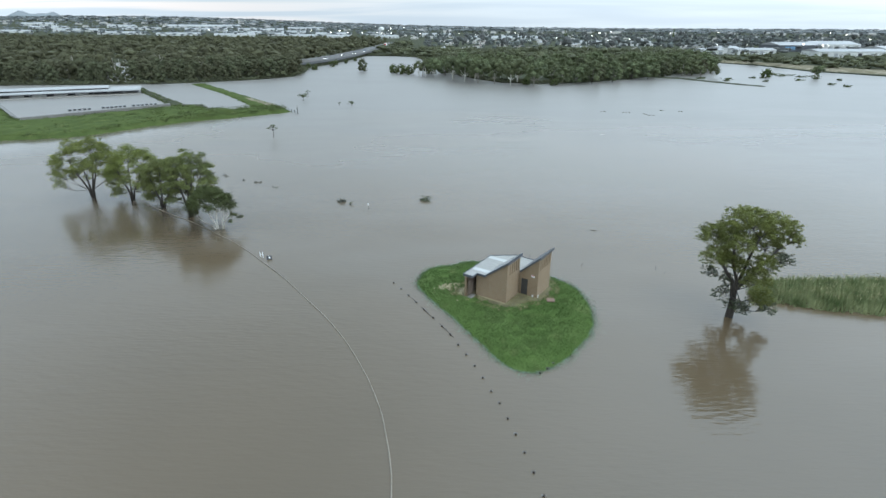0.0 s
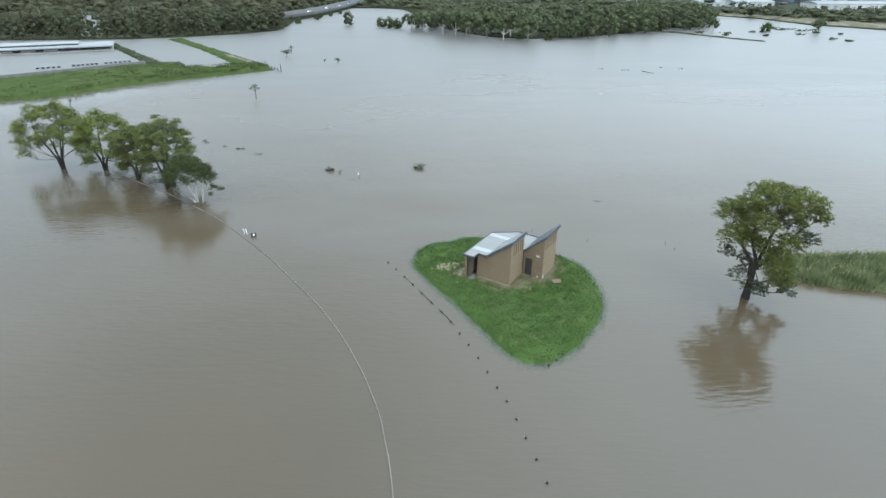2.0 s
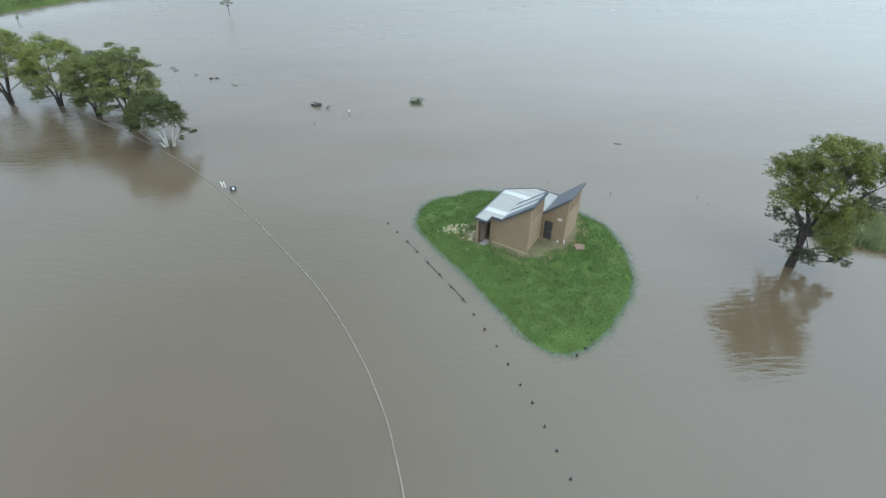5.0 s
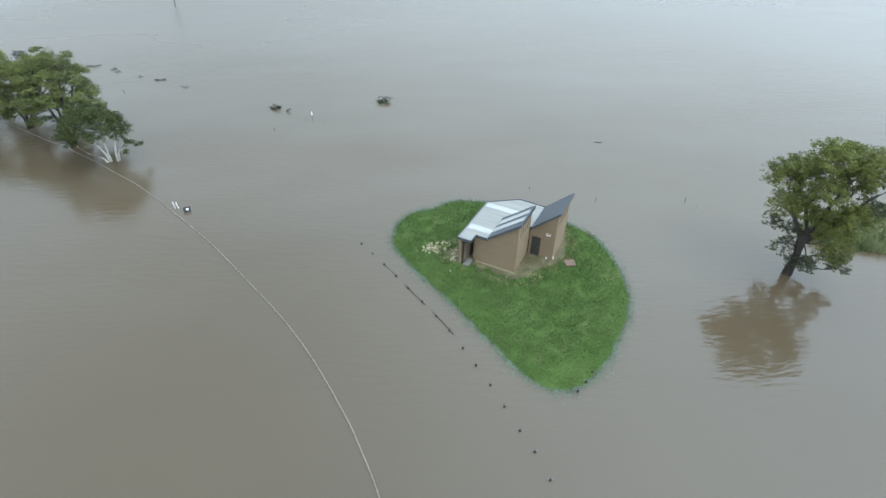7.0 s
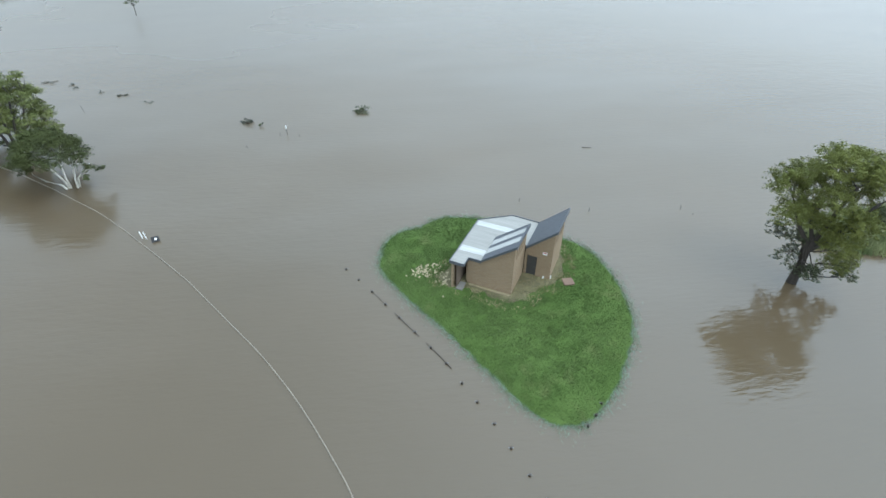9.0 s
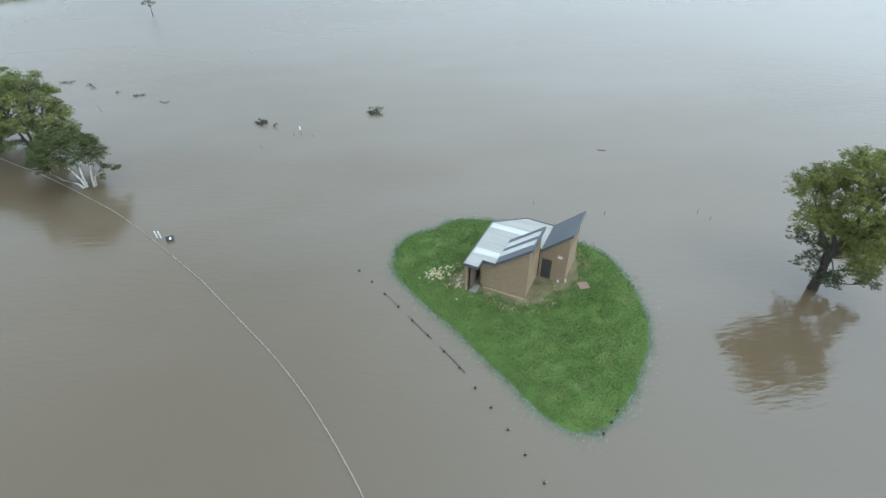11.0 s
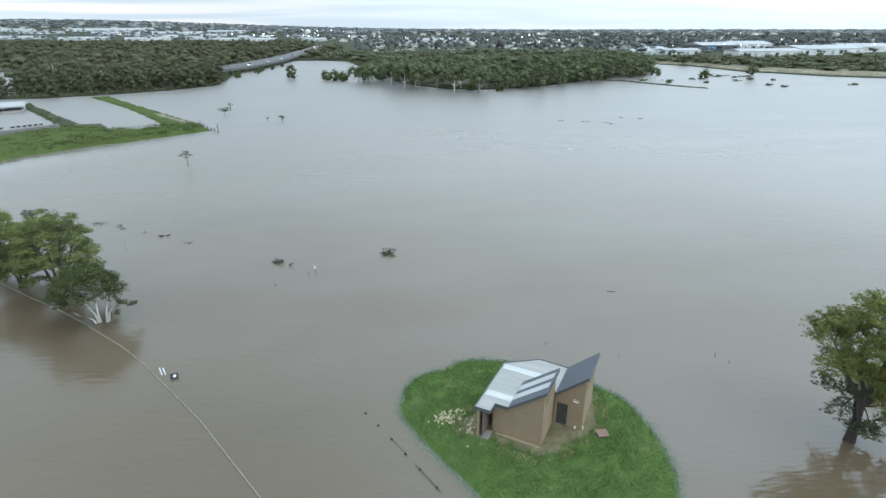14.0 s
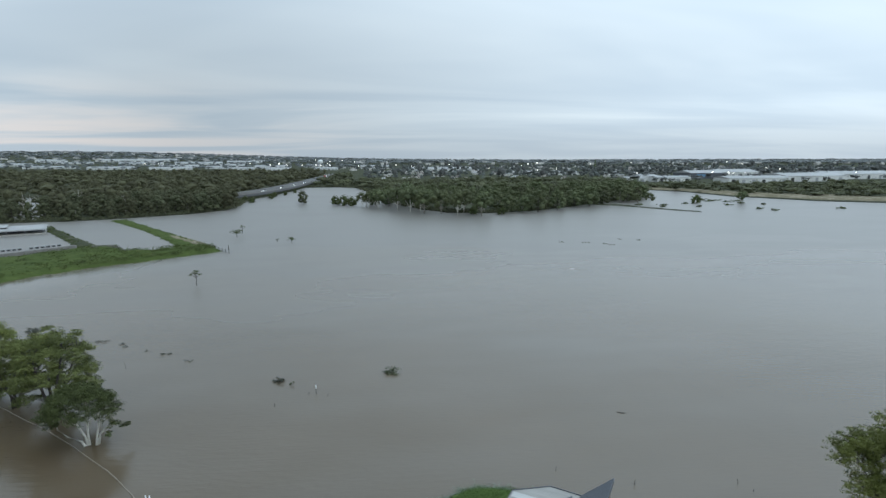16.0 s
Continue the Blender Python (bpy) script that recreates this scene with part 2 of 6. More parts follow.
M_EDGING = plain("sandy_edging", (0.3, 0.24, 0.15), 0.95, 0, 0.4, 4.0, 1.3)
M_TERRA = plain("terracotta_pad", (0.19, 0.12, 0.088), 0.85)
M_ROPE = plain("weathered_boom_fabric", (0.255, 0.215, 0.165), 0.85, 0, 0.35, 9.0, 0.5)
M_GRASS = grass_material("lush_island_grass", (0.07, 0.115, 0.03), (0.09, 0.138, 0.04), (0.112, 0.132, 0.05), 0.55)
M_BLADE = blades("grass_blades", (0.064, 0.115, 0.03), (0.098, 0.139, 0.05), 0.13)
M_STRAW = blades("dry_grass_blades", (0.17, 0.16, 0.075), (0.38, 0.34, 0.19), 0.8)
M_SEDGE = blades("drowned_grass", (0.14, 0.2, 0.13), (0.21, 0.27, 0.2), 0.6, 0.0)
M_BANK_MIRROR = blades("bank_reflection_brown", (0.125, 0.12, 0.072), (0.165, 0.158, 0.1), 0.6, 0.0)
M_REED = blades("reed_blades", (0.085, 0.13, 0.045), (0.36, 0.38, 0.2), 0.5)
M_BANK = grass_material("embankment_grass", (0.05, 0.07, 0.022), (0.085, 0.11, 0.035), (0.125, 0.13, 0.048), 0.62)
M_DRYBANK = grass_material("dry_bank_grass", (0.15, 0.135, 0.085), (0.21, 0.18, 0.125), (0.27, 0.235, 0.175), 0.5)
M_LAND = grass_material("flood_plain_ground", (0.045, 0.05, 0.032), (0.07, 0.075, 0.045), (0.12, 0.115, 0.085), 0.56)
M_TARMAC = plain("asphalt", (0.11, 0.11, 0.113), 0.85, 0, 0.2, 3.0, 0.1)
M_GREYBARK = plain("dull_pale_bark", (0.36, 0.33, 0.28), 0.8, 0, 0.35, 4.0, 0.5)
M_LEAF_GUM = foliage("gum_leaves", (0.078, 0.1, 0.03), (0.28, 0.312, 0.09), 0.45)
M_LEAF_OLIVE = foliage("olive_leaves", (0.068, 0.086, 0.033), (0.235, 0.262, 0.088), 0.45)
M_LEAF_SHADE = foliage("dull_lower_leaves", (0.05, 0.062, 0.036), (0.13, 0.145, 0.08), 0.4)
M_LEAF_DROWNED = foliage("drowned_leaves", (0.062, 0.068, 0.055), (0.135, 0.148, 0.115))
M_LEAF_DARK = foliage("dark_leaves", (0.042, 0.057, 0.024), (0.13, 0.162, 0.058))
M_LEAF_GROVE = foliage("grove_leaves", (0.068, 0.086, 0.048), (0.175, 0.2, 0.098), 0.07, 0.04, 0.18, 0.5, 0.3)
M_LEAF_WOOD = foliage("woodland_leaves", (0.055, 0.061, 0.037), (0.142, 0.152, 0.084), 0.05, 0.04, 0.2, 0.3, 0.3)
# Distance haze is mixed into the next three base colours: paler and bluer.
M_LEAF_FAR_HAZE = foliage("hazed_town_leaves", (0.08, 0.094, 0.09), (0.155, 0.173, 0.16), 0.02, 0.03, 0.1, 0.3, 0.35)
M_LEAF_HILL_HAZE = foliage("hazed_suburb_leaves", (0.11, 0.128, 0.128), (0.2, 0.222, 0.215), 0.02, 0.03, 0.1, 0.3, 0.35)
M_HILL = plain("hazed_distant_hill", (0.2, 0.215, 0.22), 1.0, 0, 0.12, 0.01, 0.003, 0.0)
M_SHEDWALL = plain("pale_shed_cladding", (0.66, 0.66, 0.63), 0.6, 0, 0.22, 0.5, 0.05)
M_SHEDROOF = plain("white_shed_roof", (0.31, 0.31, 0.3), 0.5, 0, 0.2, 0.5, 0.04)
M_HOUSEROOF = plain("tile_roof", (0.20, 0.17, 0.15), 0.8, 0, 0.4, 0.7, 0.2)
M_HOUSEWALL = plain("rendered_house_wall", (0.62, 0.59, 0.54), 0.8, 0, 0.25, 0.7, 0.1)
M_STEEL = plain("galvanised_steel", (0.38, 0.39, 0.40), 0.45, 0.6, 0.15)
M_TYRE = plain("tyre_rubber", (0.02, 0.02, 0.02), 0.8)


def lamp_material():
    n = Nodes("lit_lamp")
    n.p.inputs["Emission Color"].default_value = (1.0, 0.95, 0.85, 1)
    n.p.inputs["Emission Strength"].default_value = 6.0
    return n.done((0.8, 0.8, 0.8), 0.4)


M_LAMP = lamp_material()

# ---------------------------------------------------------------- mesh helpers


def mesh_of(name, verts, faces, material, smooth=False):
    me = bpy.data.meshes.new(name)
    me.from_pydata([tuple(v) for v in verts], [], [tuple(f) for f in faces])
    me.materials.append(material)
    if smooth:
        me.polygons.foreach_set("use_smooth", [True] * len(me.polygons))
    me.update()
    return me


def part(name, geo, material, parent=None, label="", smooth=False):
    """Links one mesh object, as a part of its parent if there is one. geo: (verts, faces)."""
    ob = new(name, mesh_of(name, geo[0], geo[1], material, smooth))
    ob.parent = parent
    return tagged(ob, label)


def thing(name, label, category, at=(0, 0, 0), turn=0.0, group="", kind=""):
    ob = new(name)
    ob.empty_display_size = 0.3
    ob.matrix_basis = pose(*at, 0, 0, turn)
    return tagged(ob, label, category, group, kind)


def joined(*geos):
    v, f = [], []
    for a, b in geos:
        k = len(v)
        v += [tuple(p) for p in a]
        f += [tuple(i + k for i in q) for q in b]
    return v, f


def box(x0, y0, z0, x1, y1, z1, bevel=0.0):
    """A box; with bevel its upper and upright edges are cut off."""
    if bevel <= 0:
        v = [(x, y, z) for z in (z0, z1) for x, y in ((x0, y0), (x1, y0), (x1, y1), (x0, y1))]
        return v, [(3, 2, 1, 0), (4, 5, 6, 7)] + [(i, (i + 1) % 4, 4 + (i + 1) % 4, 4 + i) for i in range(4)]
    e = bevel

    def ring(g, z):
        return [(x0 + g + e, y0 + g, z), (x1 - g - e, y0 + g, z), (x1 - g, y0 + g + e, z), (x1 - g, y1 - g - e, z),
                (x1 - g - e, y1 - g, z), (x0 + g + e, y1 - g, z), (x0 + g, y1 - g - e, z), (x0 + g, y0 + g + e, z)]
    v = ring(0, z0) + ring(0, z1 - e) + ring(e, z1)
    f = [tuple(range(7, -1, -1)), tuple(range(16, 24))]
    for k in (0, 8):
        f += [(k + i, k + (i + 1) % 8, k + 8 + (i + 1) % 8, k + 8 + i) for i in range(8)]
    return v, f


def prism(loop, off):
    """A flat loop of points pushed along off."""
    n = len(loop)
    v = [tuple(p) for p in loop] + [(p[0] + off[0], p[1] + off[1], p[2] + off[2]) for p in loop]
    return v, [tuple(range(n - 1, -1, -1)), tuple(range(n, 2 * n))] + [(i, (i + 1) % n, n + (i + 1) % n, n + i) for i in range(n)]


def tube(pts, radii, sides=7):
    """A tapered limb along a bent line, closed at both ends."""
    pts = [Vector(p) for p in pts]
    v, f = [], []
    for i, p in enumerate(pts):
        d = (pts[min(i + 1, len(pts) - 1)] - pts[max(i - 1, 0)]).normalized()
        a = d.orthogonal().normalized()
        b = d.cross(a)
        for k in range(sides):
            t = 2 * math.pi * k / sides
            v.append(p + (a * math.cos(t) + b * math.sin(t)) * radii[i])
        if i:
            o = (i - 1) * sides
            f += [(o + k, o + (k + 1) % sides, o + sides + (k + 1) % sides, o + sides + k) for k in range(sides)]
    f += [tuple(range(sides - 1, -1, -1)), tuple(range(len(v) - sides, len(v)))]
    return v, f


def bent(a, b, rng, sag=0.12, n=5):
    """Points of a gently wandering line from a to b."""
    a, b = Vector(a), Vector(b)
    r = (b - a).length * sag
    w = Vector((rng.uniform(-r, r), rng.uniform(-r, r), rng.uniform(-r, r) * 0.6))
    return [a.lerp(b, t) + w * math.sin(math.pi * t) for t in [i / (n - 1) for i in range(n)]]


def sprays(rng, centres, radii, counts, size, flat=0.75, hollow=0.45, ragged=0.55, lift=0.25, bias=None):
    """Leaf sprays, each a bent diamond, scattered through ellipsoid clumps, mostly near their skins."""
    centres, radii = np.asarray(centres, float), np.asarray(radii, float)
    idx = np.repeat(np.arange(len(centres)), counts)
    n = len(idx)
    d = rng.normal(size=(n, 3))
    d /= np.linalg.norm(d, axis=1)[:, None]
    d[:, 2] = np.where(d[:, 2] < -0.35, -d[:, 2] * 0.6, d[:, 2])
    r = hollow + (1.08 - hollow) * rng.random(n) ** 0.6
    c = centres[idx] + d * r[:, None] * radii[idx] * np.array([1, 1, flat])
    # sprays lie roughly along the skin of their clump
    out = d + ragged * rng.normal(size=(n, 3))
    out[:, 2] += lift
    if bias is not None:
        out += np.asarray(bias)[idx]
    a = np.cross(out, rng.normal(size=(n, 3)))
    a /= np.linalg.norm(a, axis=1)[:, None] + 1e-6
    b = np.cross(a, out)
    b /= np.linalg.norm(b, axis=1)[:, None] + 1e-6
    s = size * rng.uniform(0.55, 1.35, n)[:, None]
    v = np.stack([c - a * s * 0.5, c + b * s * 0.23, c + a * s * 0.5, c - b * s * 0.23], 1).reshape(-1, 3)
    f = np.arange(4 * n).reshape(-1, 4)
    return v, f


def ball(level):
    """Unit sphere of triangles: corners and faces."""
    bm = bmesh.new()
    bmesh.ops.create_icosphere(bm, subdivisions=level, radius=1.0)
    v = np.array([p.co[:] for p in bm.verts])
    f = np.array([[p.index for p in q.verts] for q in bm.faces])
    bm.free()
    return v, f


SPHERE = {k: ball(k) for k in (1, 2)}


def lumps(rng, centres, radii, level=2, uneven=0.3):
    """Uneven leaf-covered shells, the closed inner mass of tree crowns."""
    base, faces = SPHERE[level]
    vs, fs = [], []
    for i, (c, r) in enumerate(zip(centres, radii)):
        d = rng.normal(size=(5, 3))
        d /= np.linalg.norm(d, axis=1)[:, None]
        swell = 1 + uneven * (np.maximum(0, base @ d.T) ** 4).sum(1) * 0.6 + rng.normal(0, 0.13, len(base)) - 0.12
        p = base * swell[:, None]
        p[:, 2] = np.maximum(p[:, 2], -0.8)
        vs.append(np.asarray(c) + p * np.asarray(r))
        fs.append(faces + i * len(base))
    return np.concatenate(vs), np.concatenate(fs)


def clad(shell, leaves):
    """Joins a shell's triangles and its leaf sprays into one mesh."""
    off = len(shell[0])
    return np.concatenate([shell[0], leaves[0]]), [tuple(int(i) for i in f) for f in shell[1]] + [tuple(int(i) + off for i in f) for f in leaves[1]]


def add_arrays(geos):
    v = np.concatenate([g[0] for g in geos])
    off = np.cumsum([0] + [len(g[0]) for g in geos[:-1]])
    return v, np.concatenate([g[1] + o for g, o in zip(geos, off)])


def edge_distance(xy, poly):
    """Distance of points to a closed outline, positive inside."""
    poly = np.asarray(poly, float)
    best = np.full(len(xy), 1e9)
    inside = np.zeros(len(xy), bool)
    for i in range(len(poly)):
        a, b = poly[i], poly[(i + 1) % len(poly)]
        ab = b - a
        t = np.clip(((xy - a) @ ab) / (ab @ ab), 0, 1)
        best = np.minimum(best, np.linalg.norm(xy - (a + t[:, None] * ab), axis=1))
        if a[1] != b[1]:
            cut = (a[1] > xy[:, 1]) != (b[1] > xy[:, 1])
            inside ^= cut & (xy[:, 0] < (b[0] - a[0]) * (xy[:, 1] - a[1]) / (b[1] - a[1]) + a[0])
    return np.where(inside, best, -best)


def rough(x, y, scale, seed=0):
    return noise.noise(Vector((x * scale, y * scale, seed * 7.3)))


def mound(poly, height, shore, step, lump=0.1, wander=0.3, base=-0.5, seed=1):
    """A piece of ground rising out of the water inside an outline, with an uneven shore."""
    p = np.asarray(poly, float)
    x0, y0 = p.min(0) - 3 * step
    x1, y1 = p.max(0) + 3 * step
    nx, ny = int((x1 - x0) / step) + 1, int((y1 - y0) / step) + 1
    gx, gy = np.meshgrid(x0 + step * np.arange(nx), y0 + step * np.arange(ny))
    xy = np.stack([gx.ravel(), gy.ravel()], 1)
    sd = edge_distance(xy, poly)
    sd = sd + wander * np.array([rough(x, y, 0.9 / max(step, 0.6), seed) for x, y in xy])
    t = np.clip((sd + 0.4 * shore) / (1.4 * shore), 0, 1)
    z = base + (height - base) * (1 - (1 - t) ** 2.2)
    z = z + np.where(sd > 0, lump, 0) * np.array([rough(x, y, 0.35 / step, seed + 4) for x, y in xy])
    keep = sd > -2.5 * step
    v = np.column_stack([xy, z])
    i = np.arange((nx) * (ny)).reshape(ny, nx)
    q = np.stack([i[:-1, :-1], i[:-1, 1:], i[1:, 1:], i[1:, :-1]], -1).reshape(-1, 4)
    q = q[keep[q].any(1)]
    used, inv = np.unique(q, return_inverse=True)
    return v[used], inv.reshape(-1, 4)


def scatter(rng, poly, n, inner=0.0, outer=None):
    """n random places inside an outline, at least inner metres from its edge and no deeper than outer."""
    p = np.asarray(poly, float)
    out = np.zeros((0, 2))
    while len(out) < n:
        xy = rng.uniform(p.min(0) - 2, p.max(0) + 2, (4 * n, 2))
        sd = edge_distance(xy, poly)
        xy = xy[(sd > inner) & ((sd < outer) if outer is not None else True)]
        if len(xy) == 0:
            break
        out = np.concatenate([out, xy])
    return out[:n]


def tufts(rng, places, z, height, spread, per=4, width=0.035, lean=0.5):
    """Upright tapering blades in small tufts."""
    n = len(places) * per
    base = np.column_stack([np.repeat(places, per, 0) + rng.normal(0, spread, (n, 2)), np.repeat(z, per)])
    h = height * rng.uniform(0.5, 1.25, n)
    t = rng.uniform(0, 2 * math.pi, n)
    w = np.column_stack([np.cos(t), np.sin(t), 0 * t]) * width
    tip = base + np.column_stack([rng.normal(0, lean, (n, 2)) * h[:, None], h])
    v = np.stack([base - w, base + w, tip], 1).reshape(-1, 3)
    return v, np.arange(3 * n).reshape(-1, 3)


# ---------------------------------------------------------------- water and land
SHORE = [(-2600, 60), (-700, 230), (-330, 262), (-228, 281), (-159, 291), (-139, 301), (-114, 319), (-98, 342), (-104, 388), (-120, 420),
         (-117, 470), (-109, 540), (-104, 590), (-58, 592), (-33, 570), (-20, 500), (-2, 430), (2, 370), (16, 330), (30, 308), (50, 302),
         (80, 312), (104, 330), (140, 362), (172, 388), (200, 440), (236, 505), (258, 462), (262, 400), (276, 381), (292, 352), (345, 318),
         (620, 200), (2600, -300)]


def build_land():
    loop = SHORE + [(5600, -300), (5600, 5600), (-5600, 5600), (-5600, 60)]
    n = len(loop)
    v = [(x, y, 0.5) for x, y in loop] + [(x, y, -1.5) for x, y in loop]
    f = []
    for t in geometry.tessellate_polygon([[Vector((x, y, 0)) for x, y in loop]]):
        p, q, r = (Vector(loop[i]) for i in t)
        f.append(tuple(t) if (q - p).cross(r - p) > 0 else tuple(reversed(t)))
    f += [(i, n + i, n + i + 1, i + 1) for i in range(len(SHORE) - 1)]
    return tagged(part("ground", (v, f), M_LAND), "dark green low flood plain with scrub and soil", "ground", kind="structure")


build_land()
tagged(part("river_bed", ([(-5600, -3000, -2.2), (5600, -3000, -2.2), (5600, 5600, -2.2), (-5600, 5600, -2.2)], [(0, 1, 2, 3)]), M_BED),
       "brown mud below the flood water", "ground", kind="structure")
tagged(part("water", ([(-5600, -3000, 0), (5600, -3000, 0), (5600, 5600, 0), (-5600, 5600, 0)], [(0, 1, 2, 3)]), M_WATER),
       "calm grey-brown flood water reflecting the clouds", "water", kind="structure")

# the island that the building stands on
ISLE = [(-2.7, 53.1), (-2.4, 55.3), (-1.4, 57.1), (0.1, 58.0), (1.5, 58.2), (2.9, 59.2), (4.4, 59.6), (7.2, 59.0), (10.5, 57.6), (13.2, 55.8),
        (15.3, 53.8), (16.6, 52.0), (17.0, 49.7), (17.1, 47.7), (17.0, 45.7), (16.6, 43.5), (15.7, 41.5), (14.3, 39.5), (12.9, 37.6),
        (11.4, 36.2), (10.2, 35.3), (9.0, 34.9), (8.0, 35.0), (7.2, 35.5), (6.2, 36.5), (5.4, 37.9), (4.6, 39.5), (3.7, 41.0), (2.8, 42.7),
        (1.8, 44.6), (0.7, 46.3), (-0.5, 48.2), (-1.7, 50.4), (-2.4, 51.7)]
ISLE_TOP = 0.55
tagged(part("island", mound(ISLE, ISLE_TOP, 3.2, 0.33, 0.07, 0.12, -0.55, 2), M_GRASS, None, "", True),
       "small grassy island left dry by the flood", "ground", kind="structure")


def isle_height(xy):
    t = np.clip((edge_distance(xy, ISLE) + 1.28) / 4.48, 0, 1)
    return -0.55 + (ISLE_TOP + 0.55) * (1 - (1 - t) ** 2.2)

# ---------------------------------------------------------------- the brick building
# Local x runs along the entrance front, local y into the building; the origin is the front corner under the first raised roof.
FLOOR, EAVE, TALL = 0.0, 2.78, 4.98


def welded(geo):
    """Joins coinciding corners and drops the faces that two neighbours share."""
    ids, v, faces = {}, [], {}
    remap = []
    for p in geo[0]:
        key = tuple(round(c, 4) for c in p)
        if key not in ids:
            ids[key] = len(v)
            v.append(p)
        remap.append(ids[key])
    for q in geo[1]:
        q = tuple(remap[i] for i in q)
        faces.setdefault(tuple(sorted(q)), []).append(q)
    return v, [q[0] for q in faces.values() if len(q) == 1]


def wall_run(p0, p1, thick, z0, tops, holes=()):
    """A wall between two plan points. tops: (share, height) along it; holes: (from, to, sill, head) in metres along it, cut right through."""
    a, b = Vector((*p0, 0)), Vector((*p1, 0))
    length = (b - a).length
    d = (b - a) / length
    side = Vector((-d.y, d.x, 0)) * thick
    cuts = sorted({0.0, length, *[s * length for s, _ in tops], *[x for h in holes for x in h[:2]]})

    def top(s):
        for (s0, h0), (s1, h1) in zip(tops, tops[1:]):
            if s0 * length - 1e-6 <= s <= s1 * length + 1e-6:
                return h0 + (h1 - h0) * (s - s0 * length) / max(1e-6, (s1 - s0) * length)
        return tops[-1][1]
    geos = []
    for s, e in zip(cuts, cuts[1:]):
        hole = next((h for h in holes if h[0] - 1e-6 <= s and e <= h[1] + 1e-6), None)
        spans = [(z0, z0, top(s), top(e))] if hole is None else [(z0, z0, hole[2], hole[2]), (hole[3], hole[3], top(s), top(e))]
        for lo0, lo1, hi0, hi1 in spans:
            if hi0 - lo0 < 0.01 and hi1 - lo1 < 0.01:
                continue
            q0, q1 = a + d * s, a + d * e
            geos.append(prism([(q0.x, q0.y, lo0), (q1.x, q1.y, lo1), (q1.x, q1.y, hi1), (q0.x, q0.y, hi0)], side))
    return welded(joined(*geos))


def slab(loop, z, thick):
    return prism([(x, y, z) for x, y in loop], (0, 0, thick))


def tilted(x0, x1, y0, y1, z0, z1, thick, lift=0.0):
    """A sloping sheet that rises from x0 to x1."""
    return prism([(x0, y0, z0 + lift), (x1, y0, z1 + lift), (x1, y1, z1 + lift), (x0, y1, z0 + lift)], (0, 0, thick))


def build_amenities():
    b = thing("amenities_building", "brown brick toilet block with two raised roofs on an island", "building", (7.6, 47.0, 0.52), -33.0)
    part("floor_slab", slab([(-4.85, -1.12), (-3.7, -1.12), (-3.7, -0.12), (0.12, -0.12), (0.12, 2.9), (2.5, 2.9), (2.5, 6.6), (-2.35, 6.6), (-4.85, 5.1)], -0.5, 0.52),
         M_WALLCONCRETE, b, "worn concrete floor slab")
    t = 0.2
    # outer walls
    part("wall", wall_run((-3.85, 0), (0, 0), t, FLOOR, [(0, EAVE), (0.3, EAVE), (1, TALL - 0.06)]), M_BRICK, b, "brown brick entrance wall")
    slots = [(0.35 + 0.52 * i, 0.53 + 0.52 * i, 3.25, 4.5) for i in range(5)]
    w = part("wall", wall_run((0, t + 0.003), (0, 3.1), t, FLOOR, [(0, TALL - 0.2), (1, TALL - 0.2)], slots), M_BRICK, b, "tall brown brick wall with five slot windows")
    for s in slots:
        part("window", box(-0.13, t + s[0] + 0.003, s[2], -0.09, t + s[1] - 0.003, s[3]), M_GLASS, w, "narrow dark slot window")
    part("wall", wall_run((-4.65, -1.05), (-4.65, 5.0), t, FLOOR, [(0, EAVE), (1, EAVE)]), M_BRICK, b)
    part("wall", wall_run((-2.3, 6.45), (-4.62, 5.02), t, FLOOR, [(0, EAVE), (1, EAVE)]), M_BRICK, b)
    part("wall", wall_run((2.34, 6.55), (-2.28, 6.55), t, FLOOR, [(0, TALL - 0.12), (0.47, EAVE + 0.05), (1, EAVE + 0.01)]), M_BRICK, b)
    part("wall", wall_run((-3.85, t + 0.003), (-3.85, 2.6), t, FLOOR, [(0, EAVE), (1, EAVE)]), M_BRICK, b)
    part("wall", wall_run((-4.6, 2.62), (-3.65, 2.62), t, FLOOR, [(0, EAVE), (1, EAVE)]), M_BRICK, b)
    # second block with its door
    part("wall", wall_run((0.05, 3.13), (2.34, 3.13), t, FLOOR, [(0, EAVE + 0.05), (1, TALL - 0.12)], [(0.2, 1.05, FLOOR, 2.1)]), M_BRICK, b, "brown brick wall with a charcoal door")
    door = part("door", box(0.27, 3.2, 0.01, 1.08, 3.25, 2.08, 0.008), M_DOOR, b, "closed charcoal metal door")
    part("handle", tube([(0.98, 3.19, 1.0), (0.98, 3.15, 1.0), (0.88, 3.15, 1.0)], [0.012, 0.012, 0.012], 6), M_STEEL, door, "steel lever handle")
    slots2 = [(0.2 + 0.48 * i, 0.38 + 0.48 * i, 3.3, 4.5) for i in range(6)]
    w2 = part("wall", wall_run((2.34, 3.334), (2.34, 6.345), t, FLOOR, [(0, TALL - 0.2), (1, TALL - 0.2)], slots2), M_BRICK, b, "tall brown brick wall with six slot windows")
    for s in slots2:
        part("window", box(2.21, 3.334 + s[0] + 0.003, s[2], 2.25, 3.334 + s[1] - 0.003, s[3]), M_GLASS, w2, "narrow dark slot window")
    # roofs
    flat = [(-4.95, -1.2), (-3.72, -1.2), (-3.72, -0.22), (-2.62, -0.22), (-2.62, 3.3), (0.1, 3.3), (0.1, 6.85), (-2.4, 6.95), (-4.95, 5.1)]
    part("roof", slab(flat, EAVE + 0.02, 0.1), M_ROOF, b, "pale ribbed metal roof")
